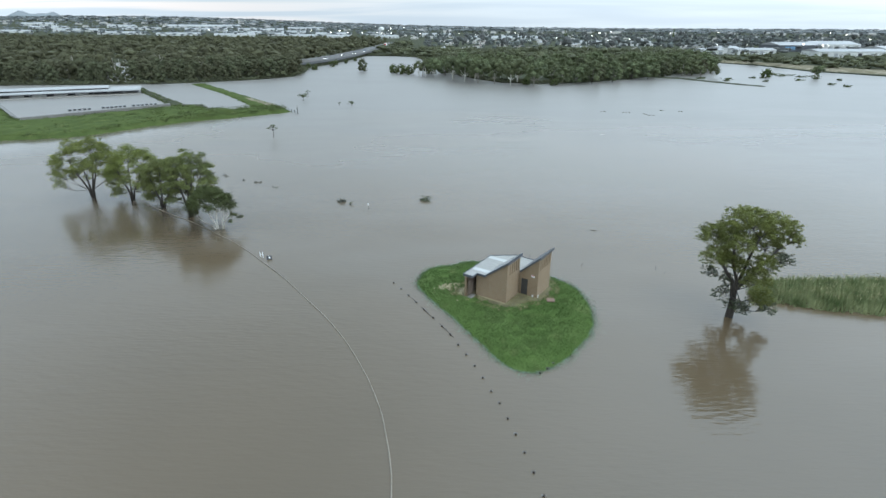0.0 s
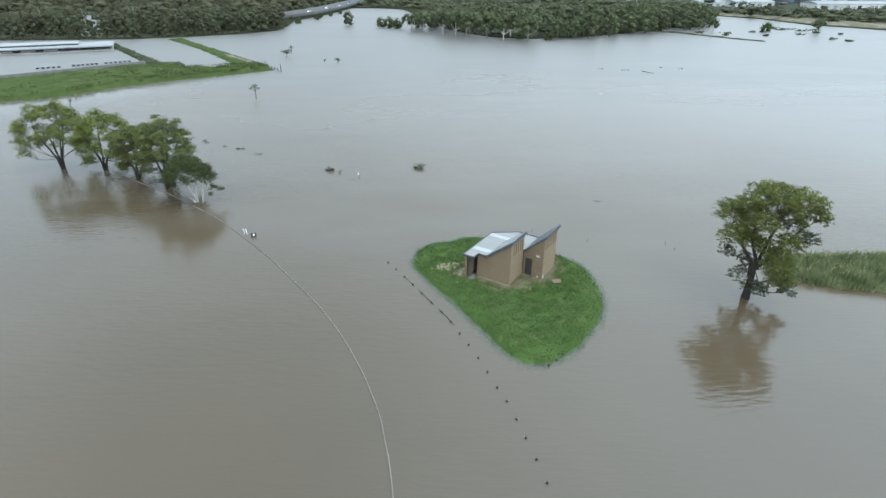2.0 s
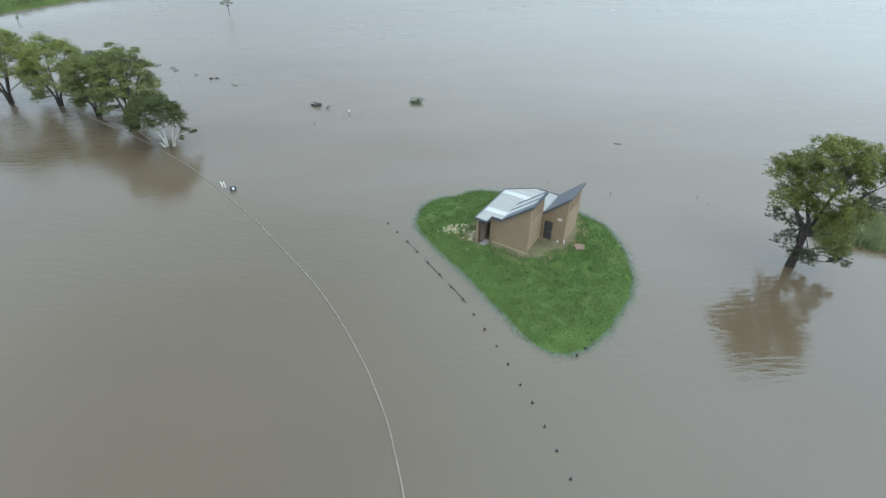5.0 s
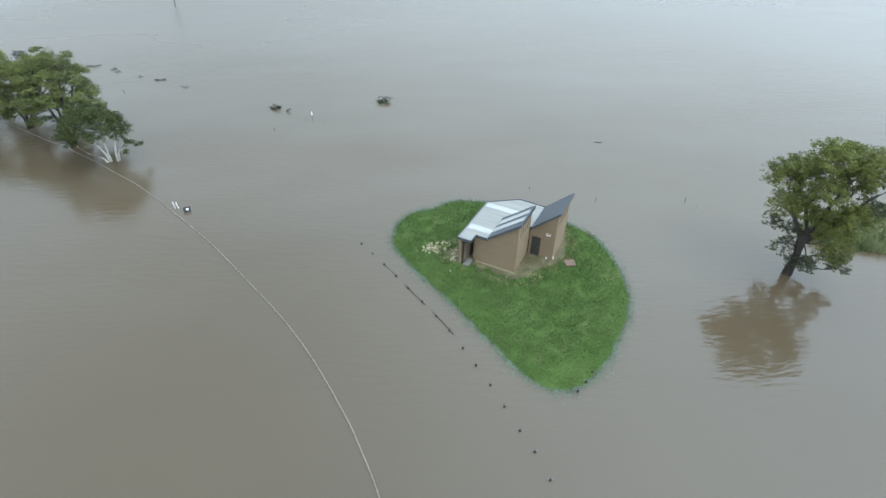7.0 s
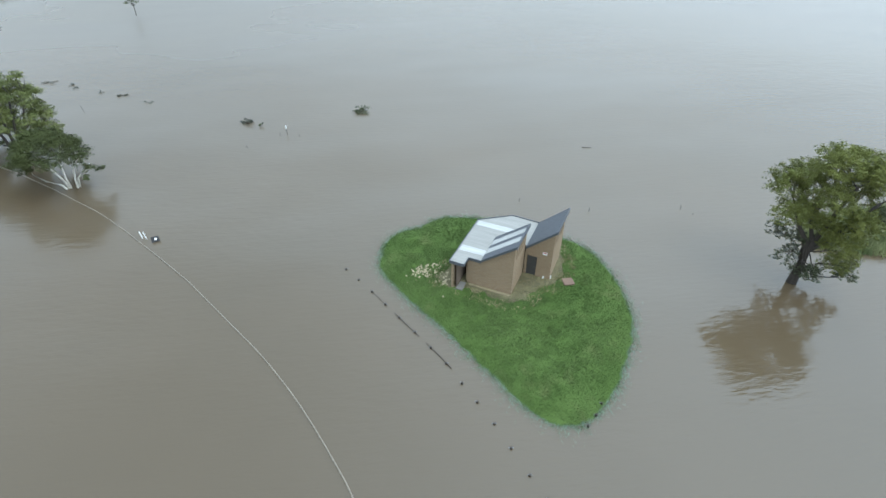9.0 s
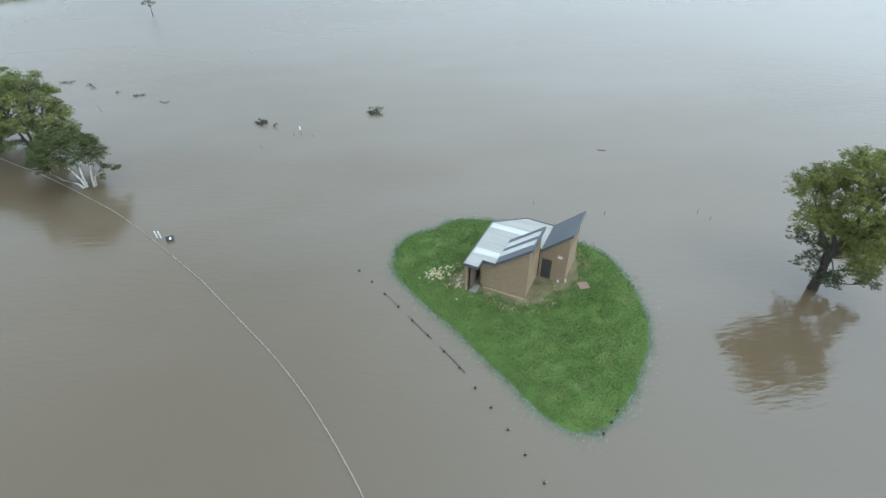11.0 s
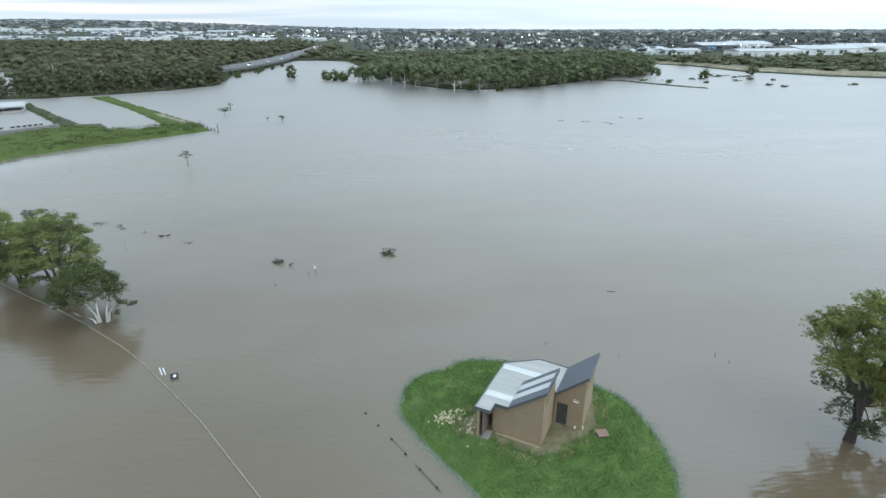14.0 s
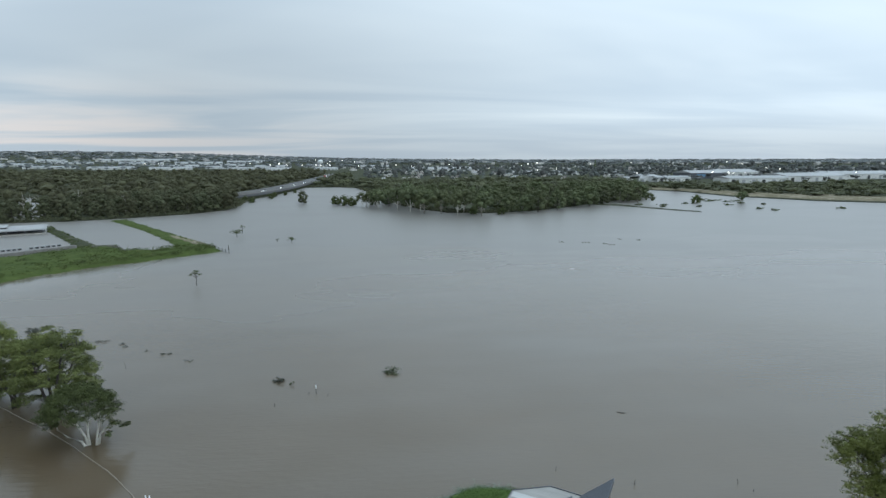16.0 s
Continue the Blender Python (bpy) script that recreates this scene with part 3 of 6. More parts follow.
    top = EAVE + 0.124
    for y0, y1, x1 in ((0.5, 1.22, -2.66), (4.35, 5.02, -0.9)):
        part("roof_light", slab([(-4.84, y0), (x1, y0), (x1, y1), (-4.84, y1)], top, 0.012), M_SKYLIGHT, b, "white translucent roof sheet")
    part("flashing", joined(box(-2.66, 3.22, EAVE + 0.12, 0.1, 3.3, EAVE + 0.2), box(-2.7, -0.22, EAVE + 0.12, -2.62, 3.3, EAVE + 0.17)), M_ROOF, b)
    # fascia round the flat roof
    edge = flat[:4] + [(-2.62, -0.22)]
    strips = []
    for (x0, y0), (x1, y1) in list(zip(edge, edge[1:]))[:3] + [((0.1, 6.85), (-2.4, 6.95)), ((-2.4, 6.95), (-4.95, 5.1)), ((-4.95, 5.1), (-4.95, -1.2))]:
        d = Vector((x1 - x0, y1 - y0, 0)).normalized()
        o = Vector((d.y, -d.x, 0)) * 0.035
        strips.append(prism([(x0, y0, EAVE - 0.08), (x1, y1, EAVE - 0.08), (x1, y1, EAVE + 0.2), (x0, y0, EAVE + 0.2)], o))
    for s in strips:
        part("fascia", s, M_FASCIA, b, "blue-grey metal fascia")
    for x0, x1, y0, y1, mats in ((-2.66, 0.16, -0.16, 3.2, "DLDLD"), (0.08, 2.5, 3.0, 6.75, "DDDDD")):
        z0, z1 = EAVE + 0.1, TALL + 0.12
        part("raised_roof", tilted(x0, x1, y0, y1, z0, z1, 0.09), M_DARKROOF, b, "sloping slate-grey metal roof")
        if "L" in mats:
            for k0, k1 in ((0.25, 0.47), (0.62, 0.84)):
                part("roof_light", tilted(x0 + 0.01, x1 - 0.12, y0 + k0 * (y1 - y0), y0 + k1 * (y1 - y0), z0 + 0.085 + 0.012, z1 + 0.085 - 0.07, 0.014),
                     M_SKYLIGHT, b, "white translucent strip in the raised roof")
        for y in (y0 - 0.03, y1):
            part("fascia", prism([(x0, y, z0 - 0.14), (x1, y, z1 - 0.14), (x1, y, z1 + 0.1), (x0, y, z0 + 0.1)], (0, 0.03, 0)), M_FASCIA, b)
        part("fascia", box(x1, y0 - 0.03, z1 - 0.24, x1 + 0.03, y1 + 0.03, z1 + 0.1), M_FASCIA, b)
        # back of the raised part
        part("gable_wall", prism([(x0 + 0.1, y1 - 0.25, EAVE + 0.12), (x1 - 0.36, y1 - 0.25, EAVE + 0.12), (x1 - 0.36, y1 - 0.25, z1 - 0.32)], (0, 0.06, 0)), M_FASCIA, b)
    part("rear_wall", box(-0.2, 3.15, EAVE + 0.13, -0.08, 3.2, TALL - 0.1), M_FASCIA, b)
    # sign and small fittings by the corner of the second block
    sg = part("sign", box(1.5, 3.085, 2.55, 1.9, 3.12, 2.8, 0.01), M_WHITE, b, "white sign board with a red panel")
    part("panel", box(1.54, 3.075, 2.7, 1.88, 3.083, 2.78), M_RED, sg, "red panel")
    part("edging", box(-3.62, -0.26, -0.2, -0.04, -0.012, 0.12, 0.03), M_EDGING, b, "pale sandy edging along the wall foot")
    part("tap_box", box(1.76, 3.04, 0.05, 1.9, 3.12, 0.32, 0.02), M_WHITE, b, "small white meter box")
    part("downpipe", tube([(2.41, 3.3, 0.0), (2.41, 3.3, 0.32), (2.38, 3.34, 0.4)], [0.045, 0.045, 0.045], 8), M_WHITE, b, "short white pipe")
    part("entrance_step", box(-4.42, -1.1, -0.3, -3.86, -0.1, 0.1, 0.02), M_WALLCONCRETE, b, "worn grey concrete entrance step")
    # added panel: its brown puts the passage's shade over the brick
    part("lining", box(-4.445, -0.95, 0.15, -4.43, 2.58, EAVE - 0.03), M_ENTRY_SHADE, b, "thin brown panel added to darken the entrance passage")
    return b


build_amenities()
rng = np.random.default_rng(11)
SOIL = [(1.6, 50.3), (2.4, 48.9), (4.3, 48.0), (6.1, 46.8), (7.5, 46.0), (8.8, 46.3), (10.3, 47.3), (11.8, 47.8), (12.9, 49.0), (13.6, 51.0), (13.3, 53.2), (12, 54.3), (10, 54.5), (4, 52)]


def soil_patch():
    v, f = mound(SOIL, ISLE_TOP + 0.06, 0.7, 0.3, 0.02, 0.35, ISLE_TOP - 0.14, 5)
    return part("bare_soil", (v, f), M_SOIL, None, "", True)


tagged(soil_patch(), "trodden bare soil and dry grass round the building", "soil", kind="structure")


def rock(rng, s):
    """A chipped stone: a lumpy, flattened low sphere."""
    v, f = [], []
    for i in range(4):
        ph = math.pi * (i + 0.5) / 4
        for k in range(6):
            th = 2 * math.pi * (k + 0.5 * (i % 2)) / 6
            r = s * rng.uniform(0.7, 1.2)
            v.append((r * math.sin(ph) * math.cos(th), r * math.sin(ph) * math.sin(th), 0.7 * r * math.cos(ph)))
    for i in range(3):
        f += [(i * 6 + k, (i + 1) * 6 + k, (i + 1) * 6 + (k + 1) % 6, i * 6 + (k + 1) % 6) for k in range(6)]
    f += [tuple(range(6)), tuple(range(23, 17, -1))]
    return v, f


def rubble(at, spread, n, big):
    shapes = [mesh_of("stone", *rock(rng, 1.0), M_RUBBLE) for _ in range(5)]
    for i in range(n):
        x, y = at[0] + rng.normal(0, spread[0]), at[1] + rng.normal(0, spread[1])
        s = big * rng.uniform(0.35, 1.0)
        z = float(isle_height(np.array([[x, y]]))[0])
        o = new("stone", shapes[i % 5])
        o.matrix_basis = pose(x, y, z + 0.3 * s, rng.uniform(0, 30), rng.uniform(0, 30), rng.uniform(0, 360)) @ Matrix.Diagonal((s, s, s, 1))
        tagged(o, "pale broken sandstone lump lying in the grass", "stone", "rubble by the entrance")


rubble((0.9, 51.0), (0.6, 0.38), 92, 0.125)
rubble((2.0, 51.7), (0.45, 0.18), 18, 0.14)
rubble((2.6, 49.7), (0.25, 0.6), 56, 0.12)
rubble((13.9, 51.3), (0.4, 0.9), 12, 0.1)
tagged(part("concrete_pad", box(12.35, 47.45, 0.4, 13.25, 48.3, 0.66, 0.03), M_TERRA), "reddish-brown pit cover set in the soil", "pit cover")

# grass of the island, thick on the turf and drowned along the shore
spots = scatter(rng, ISLE, 26000, 0.05)
soil_sd = edge_distance(spots, SOIL)
spots = spots[(soil_sd < 0.0) | (rng.random(len(spots)) < np.clip(0.55 - 0.35 * soil_sd + 1.2 * np.array([rough(x, y, 0.7, 3) for x, y in spots]), 0.12, 1))]
B0 = Matrix.Rotation(radians(33), 3, "Z")
loc = np.array([(B0 @ Vector((x - 7.6, y - 47.0, 0)))[:2] for x, y in spots])
clear = ~((loc[:, 0] > -4.9) & (loc[:, 0] < 2.5) & (loc[:, 1] > -0.15) & (loc[:, 1] < 6.8) & ((loc[:, 0] < 0.05) | (loc[:, 1] > 3.0))) & ~((loc[:, 0] > -4.9) & (loc[:, 0] < -3.6) & (loc[:, 1] > -1.5) & (loc[:, 1] < 0.2))
spots = spots[clear]
tagged(part("grass", tufts(rng, spots, isle_height(spots), 0.085, 0.25, 4, 0.03, 0.7), M_BLADE), "lush bright green grass on the island", "grass", kind="stuff")
dry = scatter(rng, SOIL, 3400, -0.9)
dloc = np.array([(B0 @ Vector((x - 7.6, y - 47.0, 0)))[:2] for x, y in dry])
dry = dry[~((dloc[:, 0] > -4.9) & (dloc[:, 0] < 2.5) & (dloc[:, 1] > -0.12) & (dloc[:, 1] < 6.8) & ((dloc[:, 0] < 0.05) | (dloc[:, 1] > 3.0))) & ~((dloc[:, 0] > -4.9) & (dloc[:, 0] < -3.6) & (dloc[:, 1] > -1.5) & (dloc[:, 1] < 0.2))]
dry = dry[np.array([rough(x, y, 0.9) for x, y in dry]) > -0.1]
tagged(part("dry_grass", tufts(rng, dry, isle_height(dry) + 0.03, 0.13, 0.1, 4, 0.026), M_STRAW), "straw-coloured dry grass round the building", "grass", kind="stuff")
fringe = scatter(rng, ISLE, 30000, -1.4, 0.3)
fringe = fringe[rng.random(len(fringe)) < np.exp(4.2 * np.minimum(0, edge_distance(fringe, ISLE)))]
tagged(part("drowned_grass", tufts(rng, fringe, np.full(len(fringe), 0.006), 0.06, 0.1, 4, 0.016, 1.8), M_SEDGE), "pale grass tips showing through the shallow water", "grass", kind="stuff")

# ---------------------------------------------------------------- fence posts round the island


def fence_post(x, y, h, r=0.075, lean=0.0):
    o = thing("fence_post", "dark wet timber post top standing out of the flood water", "post", (x, y, 0), 0, "drowned fence posts")
    part("post", tube([(0, 0, -0.7), (lean, 0, h - 0.02), (lean, 0, h)], [r, r, r * 0.8], 8), M_POST, o)
    part("cap_wire", tube([(lean - 0.16, 0.02, h - 0.06), (lean, r, h - 0.05), (lean + 0.16, -0.02, h - 0.07)], [0.012, 0.014, 0.012], 5), M_STEEL, o, "twist of fence wire")
    return o


A_POSTS = [(-5.7, 53.0), (-4.65, 51.4), (-3.6, 49.7), (-2.6, 48.05), (-1.6, 46.35), (-0.55, 44.6), (0.45, 42.85), (1.35, 41.2), (2.15, 39.3),
           (2.9, 37.6), (3.65, 35.8), (4.3, 33.95), (4.95, 32.05), (5.55, 30.5), (6.05, 28.6), (6.5, 26.8), (6.95, 24.9), (7.35, 23.0), (7.75, 20.95), (8.15, 18.9), (8.5, 16.9)]
for i, (x, y) in enumerate(A_POSTS):
    fence_post(x, y, 0.16 + 0.05 * rough(i, 2, 1.7), 0.08)
for x, y in ((9.6, 34.7), (10.4, 35.4), (11.1, 36.2)):
    fence_post(x, y, 0.25, 0.08)
for i, (p, q) in enumerate((((-3.75, 49.95), (-2.45, 47.8)), ((-1.9, 46.85), (-0.3, 44.15)), ((0.2, 43.3), (1.65, 40.7)))):
    r = 0.016 if i == 0 else 0.026
    tagged(part("fence_rail", tube(bent((*p, 0.09), (*q, 0.07), random.Random(i), 0.01), [r] * 5, 7), M_POST),
           "dark wet timber rail lying level with the water between posts", "rail", "drowned fence rails")

# ---------------------------------------------------------------- floating boom


def smooth_line(pts, step):
    """Points at an even step along a smooth curve through the given ones."""
    p = np.array(pts, float)
    out = []
    for i in range(len(p) - 1):
        a, b, c, d = p[max(i - 1, 0)], p[i], p[i + 1], p[min(i + 2, len(p) - 1)]
        n = max(2, int(np.linalg.norm(c - b) / step))
        for k in range(n):
            t = k / n
            out.append(0.5 * (2 * b + (c - a) * t + (2 * a - 5 * b + 4 * c - d) * t * t + (3 * b - a - 3 * c + d) * t ** 3))
    out.append(p[-1])
    return out


boom = thing("floating_boom", "long thin weathered pale boom curving over the flood water", "boom", (0, 0, 0))
line = smooth_line([(-52.5, 83.0), (-46.3, 78.4), (-41.8, 75.2), (-37.6, 71.9), (-35.3, 69.95), (-31.9, 67.05), (-29.4, 64.75), (-24.2, 59.2), (-19.4, 53.7), (-15.3, 48.4),
                    (-12.4, 44.6), (-10.0, 41.0), (-7.3, 36.2), (-5.4, 32.0), (-4.25, 28.9), (-3.35, 25.4), (-2.65, 21.4), (-2.3, 16.0), (-2.1, 9.0)], 0.45)
line = [(x + 0.05 * rough(x, y, 0.5), y + 0.05 * rough(y, x, 0.5), 0.035) for x, y in line]
part("cord", tube(line, [0.05 + 0.008 * rough(i, 0, 0.35) for i in range(len(line))], 6), M_ROPE, boom, "", True)
lash = mesh_of("float", *tube([(-0.13, 0, 0), (-0.08, 0, 0), (0.08, 0, 0), (0.13, 0, 0)], [0.03, 0.055, 0.055, 0.03], 7), M_ROPE)
for i in range(2, len(line) - 1, 2):
    o = new("float", lash)
    o.parent = boom
    d = Vector(line[i + 1]) - Vector(line[i - 1])
    o.matrix_basis = Matrix.Translation(line[i]) @ pose(0, 0, 0, 0, 0, math.degrees(math.atan2(d.y, d.x)))

# drowned sign and its stakes beside the boom
s = thing("drowned_sign", "black sign panel with a white disc barely above the water", "sign", (-23.35, 59.75, 0), 20)
part("panel", prism([(-0.34, 0, 0.03), (0.34, 0, 0.03), (0.34, 0.24, 0.48), (-0.34, 0.24, 0.48)], (0, 0.04, -0.02)), M_BLACK, s)
part("disc", prism([(0.04 + 0.12 * math.cos(k * math.pi / 8), 0.12 + 0.057 * math.sin(k * math.pi / 8), 0.265 + 0.113 * math.sin(k * math.pi / 8)) for k in range(16)], (0, -0.03, 0.012)), M_WHITE, s, "white disc")
part("post", tube([(0, 0.27, -0.6), (0, 0.27, 0.44)], [0.04, 0.04], 8), M_STEEL, s)
for x, y, dx in ((-24.75, 60.55, -0.1), (-24.4, 60.5, -0.12)):
    o = thing("marker_stake", "slim white stake leaning out of the water", "stake", (x, y, 0), 0, "white stakes by the boom")
    part("stake", tube([(0, 0, -0.3), (dx, 0.0, 0.75), (dx * 1.02, 0, 0.78)], [0.055, 0.055, 0.03], 8), M_WHITE, o)
o = thing("marker_stake", "single slim white-topped stake among drowned bushes", "stake", (-12.9, 81.3, 0))
part("stake", tube([(0, 0, -0.3), (-0.03, 0, 0.75)], [0.03, 0.03], 6), M_POST, o)
part("cap", tube([(-0.03, 0, 0.752), (-0.04, 0, 1.15), (-0.04, 0, 1.18)], [0.08, 0.08, 0.04], 8), M_WHITE, o, "white cap")

# ---------------------------------------------------------------- trees


def limbs(rng, base_pts, clumps, r0, parent, material, twigs=2):
    """Trunk stems plus one bent limb to every clump, with twigs fanning out inside it."""
    py = random.Random(int(rng.integers(1 << 30)))
    stems = []
    for pts in base_pts:
        n = len(pts)
        radii = [r0 * (1.25 if i == 0 else 1 - 0.55 * i / (n - 1)) for i in range(n)]
        part("trunk", tube(pts, radii, 9), material, parent, "", True)
        stems.append(pts)
    for c, r in clumps:
        geos = []
        stem = min(stems, key=lambda s: (Vector(s[-1]) - Vector(c)).length)
        k = len(stem) - 1
        while k > 1 and stem[k][2] > c[2] - 0.8:
            k -= 1
        root = Vector(stem[k])
        thin = max(0.03, r0 * 0.26)
        way = bent(root, c, py, 0.14, 6)
        geos.append(tube(way, [thin * (1 - 0.13 * i) for i in range(6)], 6))
        for _ in range(twigs):
            tip = Vector(c) + Vector((py.uniform(-1, 1) * r[0], py.uniform(-1, 1) * r[1], py.uniform(0.0, 0.8) * r[2])) * 0.85
            geos.append(tube(bent(way[3], tip, py, 0.15, 4), [thin * 0.45, thin * 0.35, thin * 0.25, thin * 0.15], 5))
        part("limb", joined(*geos), material, parent, "", True)


def leaf_crown(rng, clumps, n, size, material, parent, label=""):
    r = np.array([c[1] for c in clumps], float)
    vol = (r[:, 0] * r[:, 1]) ** 0.9
    counts = np.maximum(6, (n * vol / vol.sum())).astype(int)
    # every clump is broken into small knots of sprays, so that its outline is uneven
    cs, rs, ks, face = [], [], [], []
    for (c, rr), k in zip(clumps, counts):
        m = max(5, int(k / 20))
        d = rng.normal(size=(m, 3))
        d /= np.linalg.norm(d, axis=1)[:, None]
        d[:, 2] = np.where(d[:, 2] < -0.3, -d[:, 2], d[:, 2])
        q = np.array(c) + d * np.array(rr) * rng.uniform(0.35, 1.0, (m, 1))
        cs += list(q)
        face += list(d)
        rs += [np.array(rr) * rng.uniform(0.26, 0.46) for _ in range(m)]
        ks += [max(3, int(k / m))] * m
    return part("crown", sprays(rng, cs, rs, ks, size, 0.8, 0.1, 0.55, 0.1, np.array(face) * 0.9), material, parent, label)


def big_gum():
    rng = np.random.default_rng(5)
    t = thing("gum_tree", "tall lone gum tree with airy crown standing in flood", "tree", (31.9, 45.6, 0), -30.8)
    # local x runs across the crown, z up; each lobe: centre, half width, half height, fullness
    lobes = ((-0.1, 0.0, 11.2, 2.5, 1.3, 1.0), (2.5, 0.4, 10.7, 1.9, 1.4, 1.0), (4.0, 0.2, 9.7, 0.9, 0.9, 0.8), (-3.0, 0.6, 8.6, 1.5, 1.5, 1.0), (-2.1, -0.8, 6.9, 1.6, 1.3, 0.85), (-0.5, -1.4, 8.7, 1.6, 1.2, 0.8),
             (2.3, -0.9, 7.0, 1.3, 1.2, 0.8), (1.9, -0.4, 4.7, 1.6, 1.6, 0.9), (2.6, 0.0, 2.7, 1.1, 1.2, 0.6), (0.2, 2.2, 9.3, 2.2, 1.6, 0.9), (2.2, 2.2, 8.2, 1.7, 1.5, 0.8), (-1.9, 2.0, 8.6, 1.7, 1.5, 0.8), (0.2, -0.6, 6.0, 1.1, 0.9, 0.55), (-1.0, 1.2, 6.2, 1.2, 1.0, 0.55))
    sparse = ((-2.6, 0.0, 4.7, 0.8, 0.8, 0.5), (3.8, 0.2, 7.4, 0.9, 0.8, 0.5), (-1.05, 0.2, 2.4, 0.9, 1.5, 0.6), (1.2, 0.0, 1.1, 0.9, 0.8, 0.5), (-0.9, 0.4, 4.2, 0.7, 0.6, 0.4), (3.4, 0.3, 1.7, 0.9, 0.7, 0.5), (0.3, -0.5, 1.6, 0.8, 0.8, 0.4))

    def puffs(group):
        out = []
        for x, y, z, rx, rz, full in group:
            m = int(8 + 16 * rx * full)
            for i in range(m):
                up = 1 - 1.55 * (i + 0.5) / m
                a = 2.39996 * i + rng.uniform(-0.5, 0.5)
                flat = math.sqrt(max(0.0, 1 - up * up))
                k = rng.uniform(0.6, 0.98)
                r = rng.uniform(0.5, 0.8) * min(1.0, 0.5 + 0.35 * rx)
                out.append(((x + rx * k * flat * math.cos(a), y + rx * 0.9 * k * flat * math.sin(a), z + rz * k * up), (r, r, r * 0.85)))
        return out
    stems = [[(0, 0, -0.6), (0.0, 0.05, 1.2), (0.05, 0.1, 3.2), (0.05, 0.1, 4.4), (-0.7, 0.3, 6.2), (-0.9, 0.4, 8.2)], [(0.16, 0.05, -0.6), (0.1, 0.08, 1.3), (0.1, 0.12, 3.4), (0.35, 0.1, 5.0), (0.7, 0.3, 7.2), (1.2, 0.4, 9.4)],
             [(0.3, -0.02, -0.6), (0.24, 0.05, 1.4), (0.16, 0.12, 3.3), (0.9, 0.0, 4.6), (1.9, 0.1, 6.6), (3.0, 0.2, 8.6)], [(0.02, 0.1, 2.6), (-0.3, 0.1, 4.2), (-1.2, -0.1, 5.4), (-2.2, 0.1, 7.2)]]
    limbs(rng, stems, [((x, y, z), (rx, rx, rz)) for x, y, z, rx, rz, _ in lobes + sparse], 0.25, t, M_BARK, 8)
    leaf_crown(rng, puffs(lobes), 112000, 0.125, M_LEAF_GUM, t, "olive and bright green gum leaves")
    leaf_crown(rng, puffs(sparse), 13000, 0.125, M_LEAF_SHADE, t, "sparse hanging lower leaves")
    return t


big_gum()


def umbrella_gum(x, y, h, w, seed, stems, lean, material, leaves, n=5200, size=0.42, base_of_crown=0.42, label=""):
    """A broad gum: stems that fork low and an umbrella crown of separate clumps."""
    rng = np.random.default_rng(seed)
    t = thing("gum_tree", label, "tree", (x, y, 0), 0, "row of flooded gums")
    clumps = []
    m = 84
    for i in range(m):
        # an even spread over a dome, hanging lower at the sides, open below towards the front
        up = 1 - (1.0 + 0.55) * (i + 0.5) / m
        a = 2.39996 * i + rng.uniform(-0.25, 0.25)
        flat = math.sqrt(1 - min(1.0, abs(up)) ** 2.4)
        if up < 0.0 and (math.sin(a) < -0.6 or rng.random() < 0.25):
            continue
        if rng.random() < 0.1:
            continue
        k = rng.uniform(0.74, 1.0)
        s = w * rng.uniform(0.085, 0.13)
        z = base_of_crown + 0.14 + (0.92 - base_of_crown - 0.14) * k * up
        clumps.append(((lean * h * 0.6 + w * 0.46 * k * flat * math.cos(a), w * 0.4 * k * flat * math.sin(a), h * z - s * 0.3), (s, s, s * 0.85)))
    base = []
    for i in range(stems):
        a = 2 * math.pi * i / stems + rng.uniform(-0.5, 0.5)
        d = w * rng.uniform(0.1, 0.16)
        base.append([(0.1 * math.cos(a), 0.1 * math.sin(a), -0.6), (d * 0.35 * math.cos(a) + lean * h * 0.12, d * 0.3 * math.sin(a), h * 0.15), (d * 1.2 * math.cos(a) + lean * h * 0.3, d * math.sin(a), h * 0.36),
                     (d * 1.9 * math.cos(a) + lean * h * 0.5, d * 1.7 * math.sin(a), h * 0.58)])
    limbs(rng, base, clumps[::3], 0.017 * h, t, material, 6)
    leaf_crown(rng, clumps, n, size, leaves, t)
    return t


umbrella_gum(-64.2, 86.4, 11.9, 12.0, 21, 4, 0.02, M_BARK, M_LEAF_GUM, 58000, 0.17, 0.34, "broad gum tree with forked trunk standing in the flood")
umbrella_gum(-56.6, 85.6, 10.9, 10.4, 22, 3, 0.18, M_BARK, M_LEAF_GUM, 50000, 0.17, 0.22, "lighter green gum tree with a ragged crown in the flood")
umbrella_gum(-49.0, 81.5, 10.1, 9.2, 23, 3, 0.26, M_BARK, M_LEAF_OLIVE, 46000, 0.17, 0.26, "twin-stemmed olive green gum tree in the flood")
umbrella_gum(-42.2, 77.2, 12.3, 9.2, 24, 4, 0.14, M_BARK, M_LEAF_OLIVE, 52000, 0.17, 0.26, "tall olive green gum tree in the flood")


